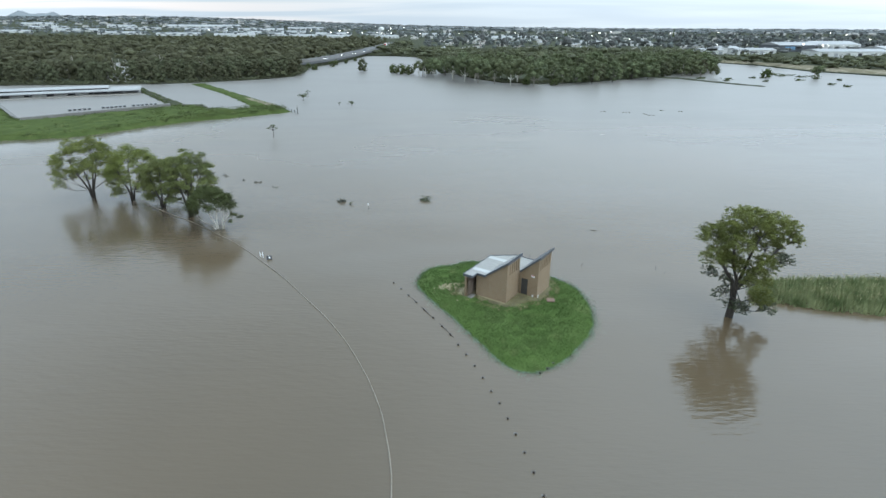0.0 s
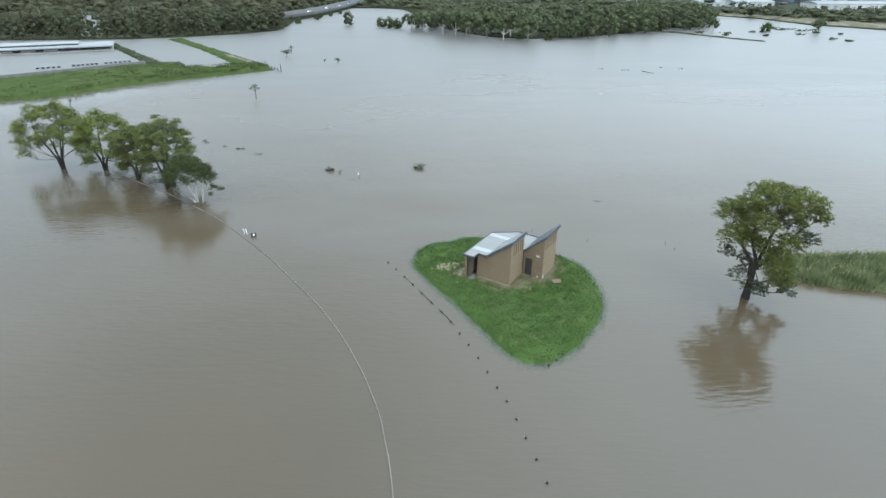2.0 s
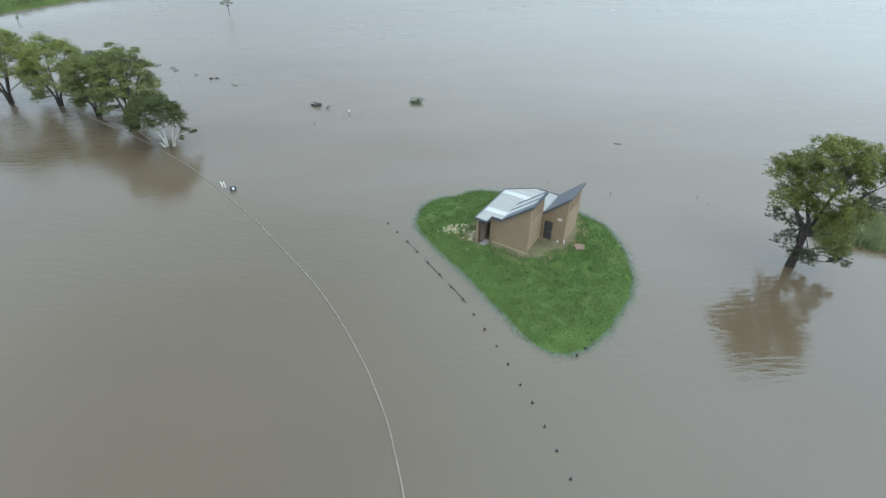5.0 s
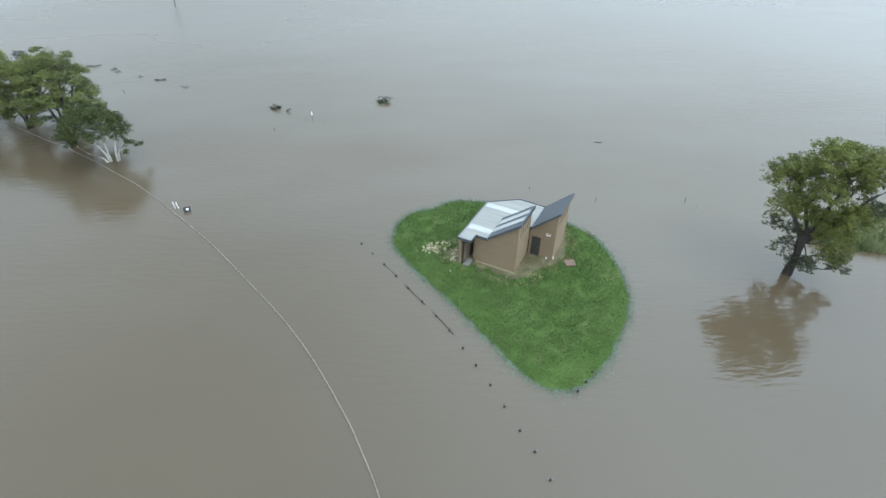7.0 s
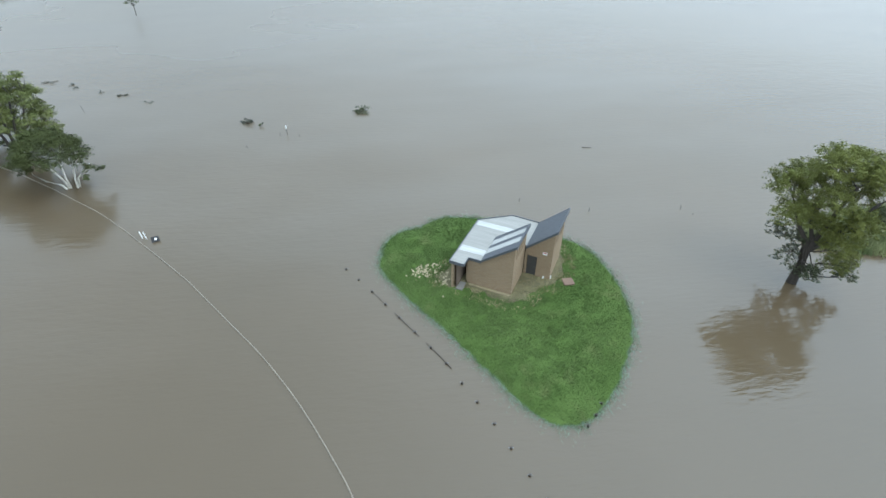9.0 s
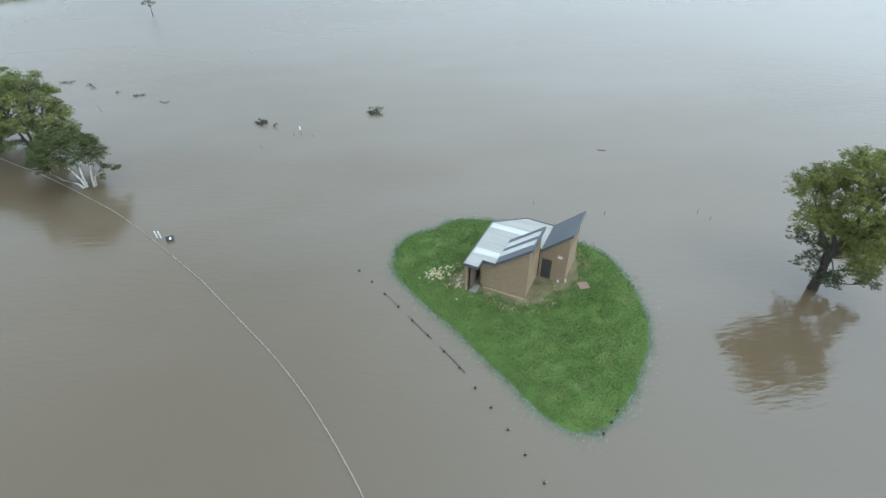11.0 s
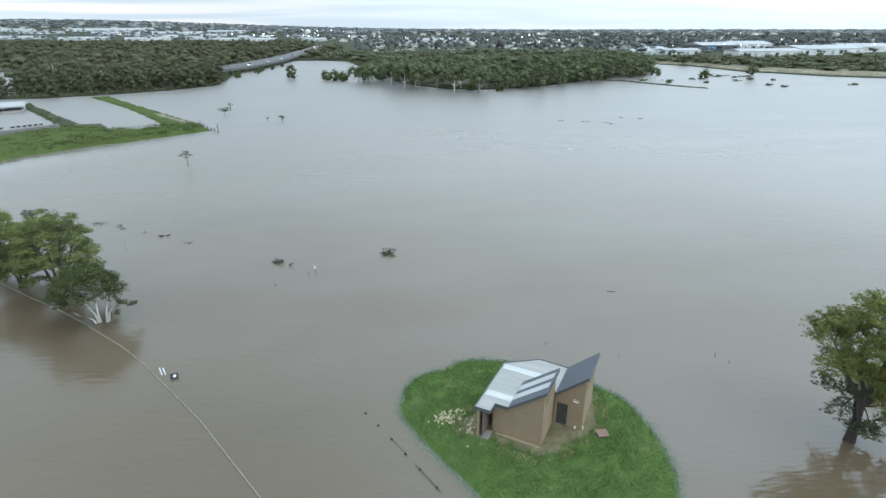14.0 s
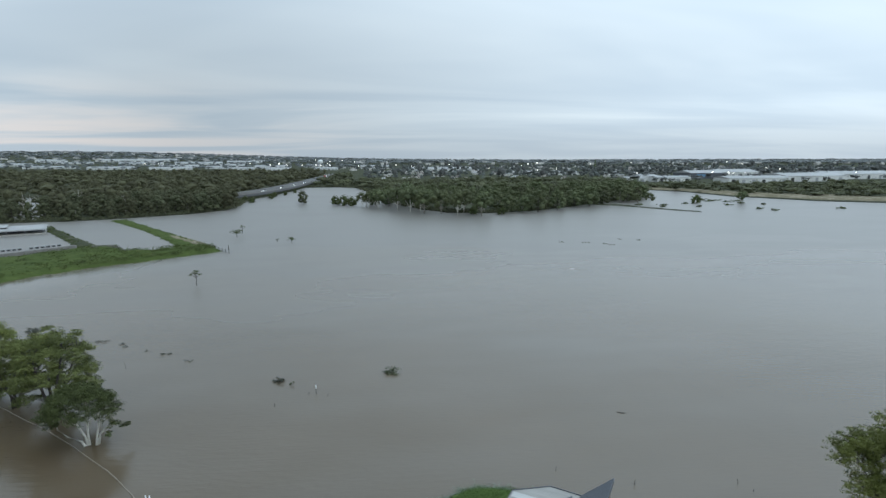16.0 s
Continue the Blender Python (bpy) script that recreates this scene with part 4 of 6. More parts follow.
def paperbark():
    rng = np.random.default_rng(31)
    t = thing("paperbark_tree", "low dense dark tree with several white trunks in the flood", "tree", (-35.2, 71.4, 0), 0)
    clumps = []
    for i in range(48):
        a, r = 2.39996 * i, math.sqrt((i + 0.5) / 48)
        z = 6.0 - 2.5 * r ** 2.2 + rng.uniform(-0.25, 0.25)
        k = rng.uniform(0.85, 1.15)
        clumps.append(((-0.5 + 3.25 * r * math.cos(a), 2.9 * r * math.sin(a), z), (k, k, k * 0.85)))
    clumps += [((3.0, -0.6, 2.3), (0.8, 0.8, 0.7)), ((3.6, 0.3, 1.7), (0.6, 0.6, 0.5)), ((2.6, -1.0, 1.6), (0.5, 0.5, 0.45)), ((-3.4, 0, 3.0), (1.0, 1.0, 0.8)), ((-2.6, -1.2, 2.8), (0.8, 0.8, 0.6))]
    stems = [[(0, 0, -0.5), (-0.2, -0.1, 1.0), (-0.75, -0.2, 2.3), (-1.3, -0.2, 3.6)], [(0.1, 0, -0.5), (0.05, 0, 1.2), (0.1, 0.1, 2.6), (0.0, 0.2, 4.0)],
             [(0.8, -0.1, -0.5), (0.95, -0.1, 1.0), (1.35, -0.2, 2.4), (1.7, -0.2, 3.6)], [(-0.05, -0.15, -0.5), (-0.5, -0.3, 0.55), (-1.6, -0.6, 1.3), (-2.5, -0.7, 2.2)], [(0.85, 0.1, -0.4), (1.2, 0.1, 1.1), (2.1, 0.1, 2.1), (2.9, 0.2, 2.6)]]
    limbs(rng, stems, clumps[::3], 0.12, t, M_PALEBARK, 1)
    leaf_crown(rng, clumps, 44000, 0.16, M_LEAF_DARK, t)


paperbark()

# ---------------------------------------------------------------- reeds and drowned bushes
REEDS = [(36.9, 49.6), (39.5, 48.4), (43, 47.2), (49.4, 45.9), (60, 44.5), (90, 42), (90, 51), (66, 55.0), (57, 55.0), (50, 54.8), (43.5, 54.6), (39.0, 53.6), (37.2, 51.6)]
spots = scatter(rng, REEDS, 9000, 0.0)
inland = edge_distance(spots, REEDS)
g = [tufts(rng, spots[(inland >= a) & (inland < b)], np.full(int(((inland >= a) & (inland < b)).sum()), -0.05), h, 0.14, 4, 0.045, 0.2) for a, b, h in ((0, 0.5, 0.75), (0.5, 1.2, 1.15), (1.2, 99, 1.5))]
tips = spots[inland > 0.8][::3]
tagged(part("reed_heads", sprays(rng, np.column_stack([tips, rng.uniform(1.0, 1.65, len(tips))]), np.full((len(tips), 3), 0.12), np.full(len(tips), 2), 0.2, 1.0, 0.1), M_STRAW), "straw-coloured seed heads over the reeds", "reeds", kind="stuff")
tagged(part("reed_bed", add_arrays(g), M_REED), "tall grey-green reeds standing in the flood", "reeds", kind="stuff")


def bush(x, y, w, h, n, size, leaves, label, group="drowned bushes", seed=0, stick=True):
    rng = np.random.default_rng(1000 + seed)
    t = thing("bush", label, "bush", (x, y, 0), 0, group)
    m = max(3, int(n / 22))
    cs = [(rng.normal(0, w * 0.24), rng.normal(0, w * 0.18), h * rng.uniform(-0.1, 0.55)) for _ in range(m)]
    part("leaves", sprays(rng, cs, [(w * 0.16, w * 0.16, h * 0.3)] * m, [max(3, n // m)] * m, size, 0.9, 0.1), leaves, t)
    if stick:
        py = random.Random(seed)
        part("twigs", joined(*[tube(bent((0.1 * k, 0, -0.3), cs[k % m], py, 0.2, 4), [0.03, 0.025, 0.02, 0.01], 5) for k in range(4)]), M_POST, t)
    return t


bush(-3.5, 86.9, 2.7, 1.0, 420, 0.24, M_LEAF_SHADE, "leafy green bush top poking out of the flood", seed=1)
bush(-18.4, 85.9, 1.9, 0.9, 300, 0.22, M_LEAF_DROWNED, "dark tangled bush top poking out of the flood", seed=2)
bush(-16.5, 84.3, 0.7, 0.7, 40, 0.22, M_LEAF_DARK, "thin dark twiggy bush in the flood", seed=3)
bush(-65.2, 111.5, 3.0, 1.1, 420, 0.26, M_LEAF_DROWNED, "broad dark bush top behind the row of gums", seed=4)
for i, (x, y, w, h, n) in enumerate(((-50.4, 105.0, 1.9, 0.5, 90), (-46.8, 103.1, 1.2, 0.6, 40), (-45.5, 102.4, 0.6, 0.5, 40), (-41.7, 99.8, 0.9, 0.5, 20), (-38.0, 98.1, 1.3, 0.6, 100),
                                     (-33.3, 95.1, 1.0, 0.9, 50))):
    bush(x, y, w * 1.5, h * 0.5, n + 10, 0.2, M_LEAF_DROWNED, "small dark bush tip level with the flood water", seed=10 + i)


def stake(x, y, h, lean=0.0, r=0.024):
    o = thing("drowned_stake", "thin dark stake standing in the flood water", "stake", (x, y, 0), 0, "drowned stakes")
    part("stake", tube([(0, 0, -0.4), (lean * 0.5, 0, h * 0.5), (lean, 0.03, h)], [r, r, r * 0.7], 6), M_POST, o)


for x, y, h, lean in ((28.3, 57.5, 0.55, -0.12), (28.9, 56.3, 0.3, 0.05), (18.8, 58.5, 0.5, 0.03), (12.3, 61.4, 0.45, 0.02), (-41.1, 92.4, 0.95, -0.2), (-17.5, 78.2, 0.45, 0.02),
                      (-13.8, 81.0, 0.4, 0.02), (-11.4, 80.5, 0.3, 0.05), (14.1, 123.4, 0.3, 0.05)):
    stake(x, y, h, lean)
tagged(part("floating_branch", tube(bent((23.2, 72.2, 0.02), (24.2, 71.9, 0.06), random.Random(4), 0.08), [0.05, 0.05, 0.04, 0.03, 0.02], 6), M_POST), "dark branch drifting on the flood", "branch")


def sapling(x, y, h, w, n, label, seed):
    """A thin drowned tree top: bare stem and a scant head of leaves."""
    rng = np.random.default_rng(2000 + seed)
    t = thing("sapling", label, "tree", (x, y, 0), 0, "drowned saplings")
    cs = [(rng.normal(0, w * 0.28), rng.normal(0, w * 0.28), h * rng.uniform(0.62, 1.0)) for _ in range(max(4, n // 14))]
    part("trunk", tube([(0, 0, -0.5), (0.1, 0, h * 0.4), (0.0, 0.05, h * 0.8)], [0.09, 0.07, 0.04], 6), M_BARK, t)
    py = random.Random(seed)
    for c in cs:
        part("branch", tube(bent((0.05, 0, h * 0.5), c, py, 0.15, 4), [0.035, 0.03, 0.02, 0.01], 5), M_BARK, t)
    part("crown", sprays(rng, cs, [(w * 0.2, w * 0.2, h * 0.12)] * len(cs), [16] * len(cs), 0.34, 0.9, 0.1, 0.9), M_LEAF_DARK, t)


sapling(-49.2, 144.6, 3.9, 2.4, 110, "thin nearly bare sapling standing in the flood", 1)
sapling(-61.5, 224.5, 2.9, 3.6, 420, "small drowned tree with a ragged dark head", 2)
sapling(-62.5, 236.5, 3.6, 1.7, 90, "small sparse drowned tree beside another", 3)
sapling(-38.1, 208.5, 1.9, 2.4, 240, "small drowned tree with a flat dark head", 4)
sapling(-94.0, 136.4, 1.1, 1.3, 50, "small drowned sapling below the embankment", 6)
sapling(-43.6, 211.0, 1.2, 1.4, 25, "tip of a small drowned tree", 5)
for i, (x, y) in enumerate(((58.2, 198.4), (66, 195.5), (71.5, 193.4), (74, 190), (82, 202.3), (88.1, 199.6))):
    bush(x, y, 2.6, 0.25, 26, 0.4, M_LEAF_DARK, "scant weed just breaking the flood water", "drifting weeds", 40 + i, False)

# ---------------------------------------------------------------- embankment and settling ponds
rng = np.random.default_rng(77)
NEAR_BANK = [(-190, 108), (-150, 124), (-121.8, 138.4), (-107.5, 142.6), (-100, 151.8), (-93.8, 162.0), (-85.8, 170.8), (-76.8, 177.4), (-69.3, 183.5), (-61.5, 190), (-58.8, 193.5), (-61, 198),
             (-67, 203.0), (-74.5, 200.5), (-79.5, 195.0), (-85.5, 193.5), (-91.5, 197.5), (-95.5, 203.0), (-101.5, 202.5), (-106.3, 199.6), (-120.5, 183.0), (-136.5, 165.5), (-144, 171.0), (-190, 216), (-214, 206)]
CROSS_BANK = [(-106.6, 202.0), (-101.6, 206.0), (-118, 225.5), (-136.0, 247), (-153.5, 269), (-158, 271), (-156, 264.5), (-140.8, 245.8), (-122, 222)]
FAR_BANK = [(-60.8, 197), (-64.5, 206.0), (-70.8, 212), (-80.5, 225), (-93, 242), (-107.5, 260), (-129, 289), (-136, 295), (-139, 289), (-126, 274), (-110.5, 254.5), (-96.5, 235.5), (-85, 218.5), (-76, 203), (-70, 199)]
for poly, h, shore, mat, text in ((NEAR_BANK, 1.35, 4.0, M_BANK, "bright green overgrown pond embankment"), (CROSS_BANK, 0.45, 2.0, M_LAND, "grassy bank between two flooded ponds"),
                                  (FAR_BANK, 0.5, 2.0, M_BANK, "narrow grassy bank along the far pond")):
    tagged(part("embankment", mound(poly, h, shore, 1.5, 0.5, 1.2, -0.6, 3), mat, None, "", True), text, "embankment", kind="structure")
tagged(part("track", mound([(-67.5, 205.5), (-77.2, 218.2), (-87.0, 230.0), (-88.2, 229.0), (-78.6, 216.2), (-69.5, 204.5)], 0.75, 1.0, 0.7, 0.05, 0.3, 0.2, 6), M_DRYBANK, None, "", True),
       "pale worn grass track on the far bank", "track", kind="structure")

# low concrete walls of the ponds
for pts, h in (([(-136.8, 165.0), (-121.0, 182.4), (-106.0, 200.2)], 1.9), ([(-103.4, 203.6), (-96.0, 205.0), (-91.8, 198.6)], 1.1), ([(-190, 217.5), (-145.3, 172), (-136.8, 165.0)], 0.9)):
    geos = []
    for (x0, y0), (x1, y1) in zip(pts, pts[1:]):
        d = Vector((x1 - x0, y1 - y0, 0)).normalized()
        geos.append(prism([(x0, y0, -0.5), (x1, y1, -0.5), (x1, y1, h), (x0, y0, h)], (-d.y * (1.3 if h != 1.1 else 0.5), d.x * (1.3 if h != 1.1 else 0.5), 0)))
    for k, g in enumerate(geos):
        tagged(part("pond_wall", g, M_WALLCONCRETE), "low grey concrete pond wall just above the water", "wall", "pond walls", "structure")

# rough growth on the embankment
spots = scatter(rng, NEAR_BANK, 4600, 0.2)
spots = spots[spots[:, 0] > -175]
tall = np.clip((spots[:, 0] + 125) / 45, 0.35, 1.0) * (0.6 + 0.8 * rng.random(len(spots)))
g = sprays(rng, np.column_stack([spots, 0.8 + 0.4 * tall]), np.column_stack([0.8 + 0.7 * tall, 0.8 + 0.7 * tall, 0.25 + 0.8 * tall]), np.full(len(spots), 18), 0.36, 0.9, 0.1, 0.9)
n = Nodes("bank_growth")
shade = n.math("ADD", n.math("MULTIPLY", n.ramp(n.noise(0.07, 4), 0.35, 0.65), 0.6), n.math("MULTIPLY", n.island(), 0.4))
M_GROWTH = n.done(n.mix(shade, (0.038, 0.053, 0.02), (0.108, 0.134, 0.043)), 0.8, 0.0, 0.04)
tagged(part("bank_growth", g, M_GROWTH), "thick green weeds and scrub covering the embankment", "weeds", kind="stuff")
clumps = scatter(rng, NEAR_BANK, 520, 1.0)
clumps = clumps[(clumps[:, 0] > -125) & (rng.random(len(clumps)) < np.clip((clumps[:, 0] + 135) / 50, 0.15, 1))]
size = rng.uniform(0.8, 1.7, len(clumps))
tagged(part("bank_shrubs", sprays(rng, np.column_stack([clumps, 0.5 + size * 0.35]), np.column_stack([size * 1.5, size * 1.5, size * 0.8]), np.full(len(clumps), 80), 0.42, 0.95, 0.3), M_LEAF_DARK),
       "dark green shrubs on the embankment", "shrubs", kind="stuff")
for poly, cnt, zz in ((CROSS_BANK, 200, 0.3), (FAR_BANK, 110, 0.3)):
    sp = scatter(rng, poly, cnt, 0.2)
    tagged(part("bank_growth", sprays(rng, np.column_stack([sp, np.full(len(sp), zz)]), np.full((len(sp), 3), 0.55), np.full(len(sp), 14), 0.4, 0.7, 0.1), M_GROWTH),
           "green and brown weeds along the pond bank", "weeds", kind="stuff")

# flat brown blades scattered on the water paint the embankment's reflection
mirror_spots = scatter(rng, NEAR_BANK, 36000, -8.0, 0.3)
mirror_spots = mirror_spots[(mirror_spots[:, 0] - mirror_spots[:, 1] > -272) & (mirror_spots[:, 0] < -66) & (rng.random(len(mirror_spots)) < np.exp(0.8 * np.minimum(0, edge_distance(mirror_spots, NEAR_BANK))) * np.clip((-60 - mirror_spots[:, 0]) / 30, 0, 1))]
tagged(part("bank_reflection_blades", tufts(rng, mirror_spots, np.full(len(mirror_spots), 0.01), 0.1, 0.6, 3, 0.075, 3.0), M_BANK_MIRROR), "flat brown blades painting the embankment's reflection on the water", "weeds", kind="stuff")

# gate at the tip of the bank
gate = thing("water_gate", "small steel gate frame standing in water at the bank's end", "gate", (-57.6, 193.2, 0), -51)
for x in (-5.2, -2.6, 0.0, 2.6):
    part("post", tube([(x, 0, -0.6), (x, 0, 1.1)], [0.11, 0.1], 7), M_POST, gate)
part("end_post", tube([(5.2, 0, -0.6), (5.0, 0.1, 1.2), (4.8, 0.15, 2.6)], [0.13, 0.12, 0.1], 7), M_POST, gate, "tall leaning dark post")
for z in (0.35, 0.85):
    part("rail", tube([(-5.2, 0, z), (5.1, 0, z)], [0.08, 0.08], 6), M_STEEL, gate)

# aerators in rows on the first pond
def aerator():
    o = thing("aerator", "small dark pump box with a pale lid in the pond", "aerator", (0, 0, 0), 0, "pond aerators")
    part("body", box(-0.55, -0.5, -0.3, 0.55, 0.5, 0.6, 0.06), M_STEEL, o)
    part("lid", box(-0.62, -0.56, 0.602, 0.62, 0.56, 0.75, 0.05), M_SHEDROOF, o, "pale lid")
    part("mouth", box(-0.4, -0.53, 0.1, 0.4, -0.503, 0.5), M_BLACK, o, "dark opening")
    return o


first = aerator()
runs = [((-138.0, 195.3), (-133.0, 199.0), 5), ((-129.6, 202.0), (-124.0, 206.6), 6), ((-121.6, 208.6), (-115.6, 213.6), 6)]
k = 0
for (x0, y0), (x1, y1), m in runs:
    for i in range(m):
        t = i / (m - 1)
        mt = pose(x0 + (x1 - x0) * t - 2.2, y0 + (y1 - y0) * t - 2.5, 0, 0, 0, 38)
        if k == 0:
            first.matrix_basis = mt
        else:
            copy_thing(first, mt)
        k += 1

# long open shed beside the ponds
def long_shed():
    s = thing("long_shed", "long open-fronted shed with a pale roof behind the ponds", "shed", (-143.5, 246.0, 0), 207.5)
    L, D = 66.0, 11.0     # x runs away from the near end, y towards the water is positive
    part("roof", prism([(-1, 0.9, 1.9), (L, 0.9, 1.9), (L, -D, 2.6), (-1, -D, 2.6)], (0, 0, 0.2)), M_SHEDROOF, s, "pale weathered metal roof")
    part("upper_roof", prism([(12, -4.2, 2.85), (L, -4.2, 2.85), (L, -D + 0.5, 3.35), (12, -D + 0.5, 3.35)], (0, 0, 0.2)), M_SHEDROOF, s, "raised pale ridge roof")
    # black strip put in as the dark gap between the two roofs
    part("clerestory", box(12.2, -4.6, 2.3, L - 0.2, -4.4, 2.83), M_BLACK, s, "black strip put in as the dark gap between the roofs")
    part("gutter", box(-1, 0.92, 1.72, L, 1.1, 1.9), M_STEEL, s)
    part("back_wall", box(0, -D + 0.3, 0, L, -D + 0.5, 2.5), M_SHEDWALL, s)
    # dark wall colour carries the shade under the open roof
    part("inner_wall", box(0, -5.2, 0, L, -5.0, 1.7), M_FASCIA, s, "inner wall coloured dark for the shade under the roof")
    part("end_wall", box(-0.2, -D + 0.5, 0, 0, -5.3, 2.15), M_SHEDWALL, s)
    part("deck", box(-0.5, -D, -0.6, L, 0.6, 0.5), M_CONCRETE, s)
    for i in range(12):
        part("post", box(i * 5.9, 0.2, 0.5, i * 5.9 + 0.28, 0.48, 1.9), M_STEEL, s)
    for i in range(5):
        part("tank", box(20 + i * 8, -3.0, 0.5, 25 + i * 8, -1.4, 1.2, 0.1), M_SHEDWALL, s, "pale low tank under the roof")


long_shed()

# ---------------------------------------------------------------- road on its low viaduct
ROAD = [(-132, 404), (-122, 412), (-110.5, 440), (-104.5, 480), (-99.5, 540), (-96.5, 640), (-95, 800), (-94.5, 930), (-95, 990)]


def ribbon(pts, half0, half1, z0, z1):
    pts = [Vector((*p, 0)) for p in pts]
    v, f = [], []
    for i, p in enumerate(pts):
        d = (pts[min(i + 1, len(pts) - 1)] - pts[max(i - 1, 0)]).normalized()
        s = Vector((d.y, -d.x, 0))
        for a, z in ((half0, z0), (half1, z0), (half1, z1), (half0, z1)):
            v.append((p.x + s.x * a, p.y + s.y * a, z))
        if i:
            o = 4 * (i - 1)
            f += [(o + k, o + (k + 1) % 4, o + 4 + (k + 1) % 4, o + 4 + k) for k in range(4)]
    f += [(3, 2, 1, 0), tuple(range(len(v) - 4, len(v)))]
    return v, f


road_line = smooth_line(ROAD, 14)
tagged(part("road", ribbon(road_line, -8.5, 8.5, 2.4, 4.0), M_TARMAC), "grey highway on a low embankment across the flood", "road", kind="structure")
for a, b in ((-8.5, -8.1), (8.1, 8.5), (-0.3, 0.3)):
    tagged(part("parapet", ribbon(road_line, a, b, 4.002, 4.75), M_WALLCONCRETE), "low concrete barrier along the highway", "barrier", kind="structure")
tagged(part("embankment", ribbon(road_line, -11, 7.6, -1, 2.38), M_LAND), "dark overgrown foot of the highway", "embankment", kind="structure")


def vehicle(length, width, height, cab, paint, label, name, category):
    o = thing(name, label, category, (0, 0, 0), 0, "traffic on the highway")
    if cab:
        part("body", joined(box(-length / 2, -width / 2, 0.5, length / 2 - 2.4, width / 2, height, 0.06)), paint, o)
        part("cab", box(length / 2 - 2.3, -width / 2, 0.5, length / 2, width / 2, height * 0.82, 0.2), M_RED, o, "red cab")
    else:
        part("body", box(-length / 2, -width / 2, 0.3, length / 2, width / 2, 0.85, 0.12), paint, o)
        part("cabin", prism([(-length * 0.42, -width * 0.44, 0.852), (length * 0.25, -width * 0.44, 0.852), (length * 0.08, -width * 0.44, height), (-length * 0.32, -width * 0.44, height)], (0, width * 0.88, 0)), M_GLASS, o, "dark glass cabin")
    for x in (-length * 0.32, length * 0.32):
        for y in (-width / 2 + 0.05, width / 2 - 0.05):
            part("wheel", tube([(x, y - 0.1, 0.33), (x, y + 0.1, 0.33)], [0.33, 0.33], 12), M_TYRE, o)
    for y in (-width * 0.35, width * 0.35):
        part("headlight", box(length / 2 + 0.002, y - 0.16, 0.55, length / 2 + 0.05, y + 0.16, 0.8), M_LAMP, o, "lit headlight")
    return o


def on_road(s, lane):
    """Pose on the carriageway a share s along it."""
    i = int(s * (len(road_line) - 2))
    p, q = Vector(road_line[i]), Vector(road_line[i + 1])
    d = (p - q).normalized()
    return pose(p.x + d.y * lane, p.y - d.x * lane, 4.004, 0, 0, math.degrees(math.atan2(d.y, d.x)))


def nearest_share(y):
    return min(range(len(road_line)), key=lambda i: abs(road_line[i][1] - y)) / (len(road_line) - 2)


for i, (y, lane) in enumerate(((468, -4), (512, -4), (556, -4), (612, -4), (700, -4))):
    vehicle(4.5, 1.8, 1.5, False, (M_WHITE, M_STEEL, M_WHITE, M_BLUE, M_WHITE)[i], "car with its headlights on driving along the highway", "car", "car").matrix_basis = on_road(nearest_share(y), lane)
vehicle(11, 2.5, 3.8, True, M_WHITE, "white box truck with a red cab on the highway", "truck", "truck").matrix_basis = on_road(nearest_share(780), -4)

# ---------------------------------------------------------------- woods
def wood_tree_meshes(seed, h, w, leaves, n, size, bark, low=0.14, fat=0.2):
    """Trunk and crown meshes of one woodland tree, shared by its copies."""
    rng = np.random.default_rng(seed)
    m = 13
    cs, rs = [(0.0, 0.0, h * 0.86)], [0.9]
    for i in range(m):
        z = low + (0.86 - low) * (i + 0.5) / m
        wide = math.sin(math.pi * min(1.0, 0.22 + 0.72 * (z - low) / (0.9 - low))) ** 0.7
        a = 2.39996 * i + rng.uniform(-0.4, 0.4)
        r = 0.36 * w * wide * rng.uniform(0.65, 1.1)
        cs.append((r * math.cos(a), r * math.sin(a), h * z))
        rs.append(rng.uniform(0.55, 1.3))
    s = w * fat
    rad = np.array([(s * k, s * k, s * k * 0.85) for k in rs])
    knots, kr, ks, face = [], [], [], []
    for c, r in zip(cs, rad):
        d = rng.normal(size=(7, 3))
        d /= np.linalg.norm(d, axis=1)[:, None]
        d[:, 2] = np.where(d[:, 2] < -0.4, -d[:, 2], d[:, 2])
        knots += list(np.array(c) + d * r * rng.uniform(0.7, 1.0, (7, 1)))
        kr += [r * rng.uniform(0.35, 0.6) for _ in range(7)]
        ks += [max(4, n // (7 * len(cs)))] * 7
        face += list(d)
    crown = clad(lumps(rng, cs, rad * 0.6, 1, 0.4), sprays(rng, knots, kr, ks, size, 0.9, 0.3, 0.75, 0.15, np.array(face) * 0.9))
    py = random.Random(seed)
    trunk = joined(tube([(0, 0, -0.8), (0.15, 0, h * 0.3), (0.1, 0.1, h * 0.62)], [0.022 * h, 0.018 * h, 0.011 * h], 6),
                   *[tube(bent((0.12, 0, h * 0.2), c, py, 0.12, 4), [0.012 * h, 0.01 * h, 0.007 * h, 0.004 * h], 5) for c in cs[1:7]])
    return mesh_of("trunk", *trunk, bark), mesh_of("crown", *crown, leaves)


def wood_tree(pair, x, y, z, s, turn, label, group):
    t = thing("tree", label, "tree", (x, y, z), turn, group)
    t.scale = (s, s, s)
    for nm, me in zip(("trunk", "crown"), pair):
        o = new(nm, me)
        o.parent = t
    return t


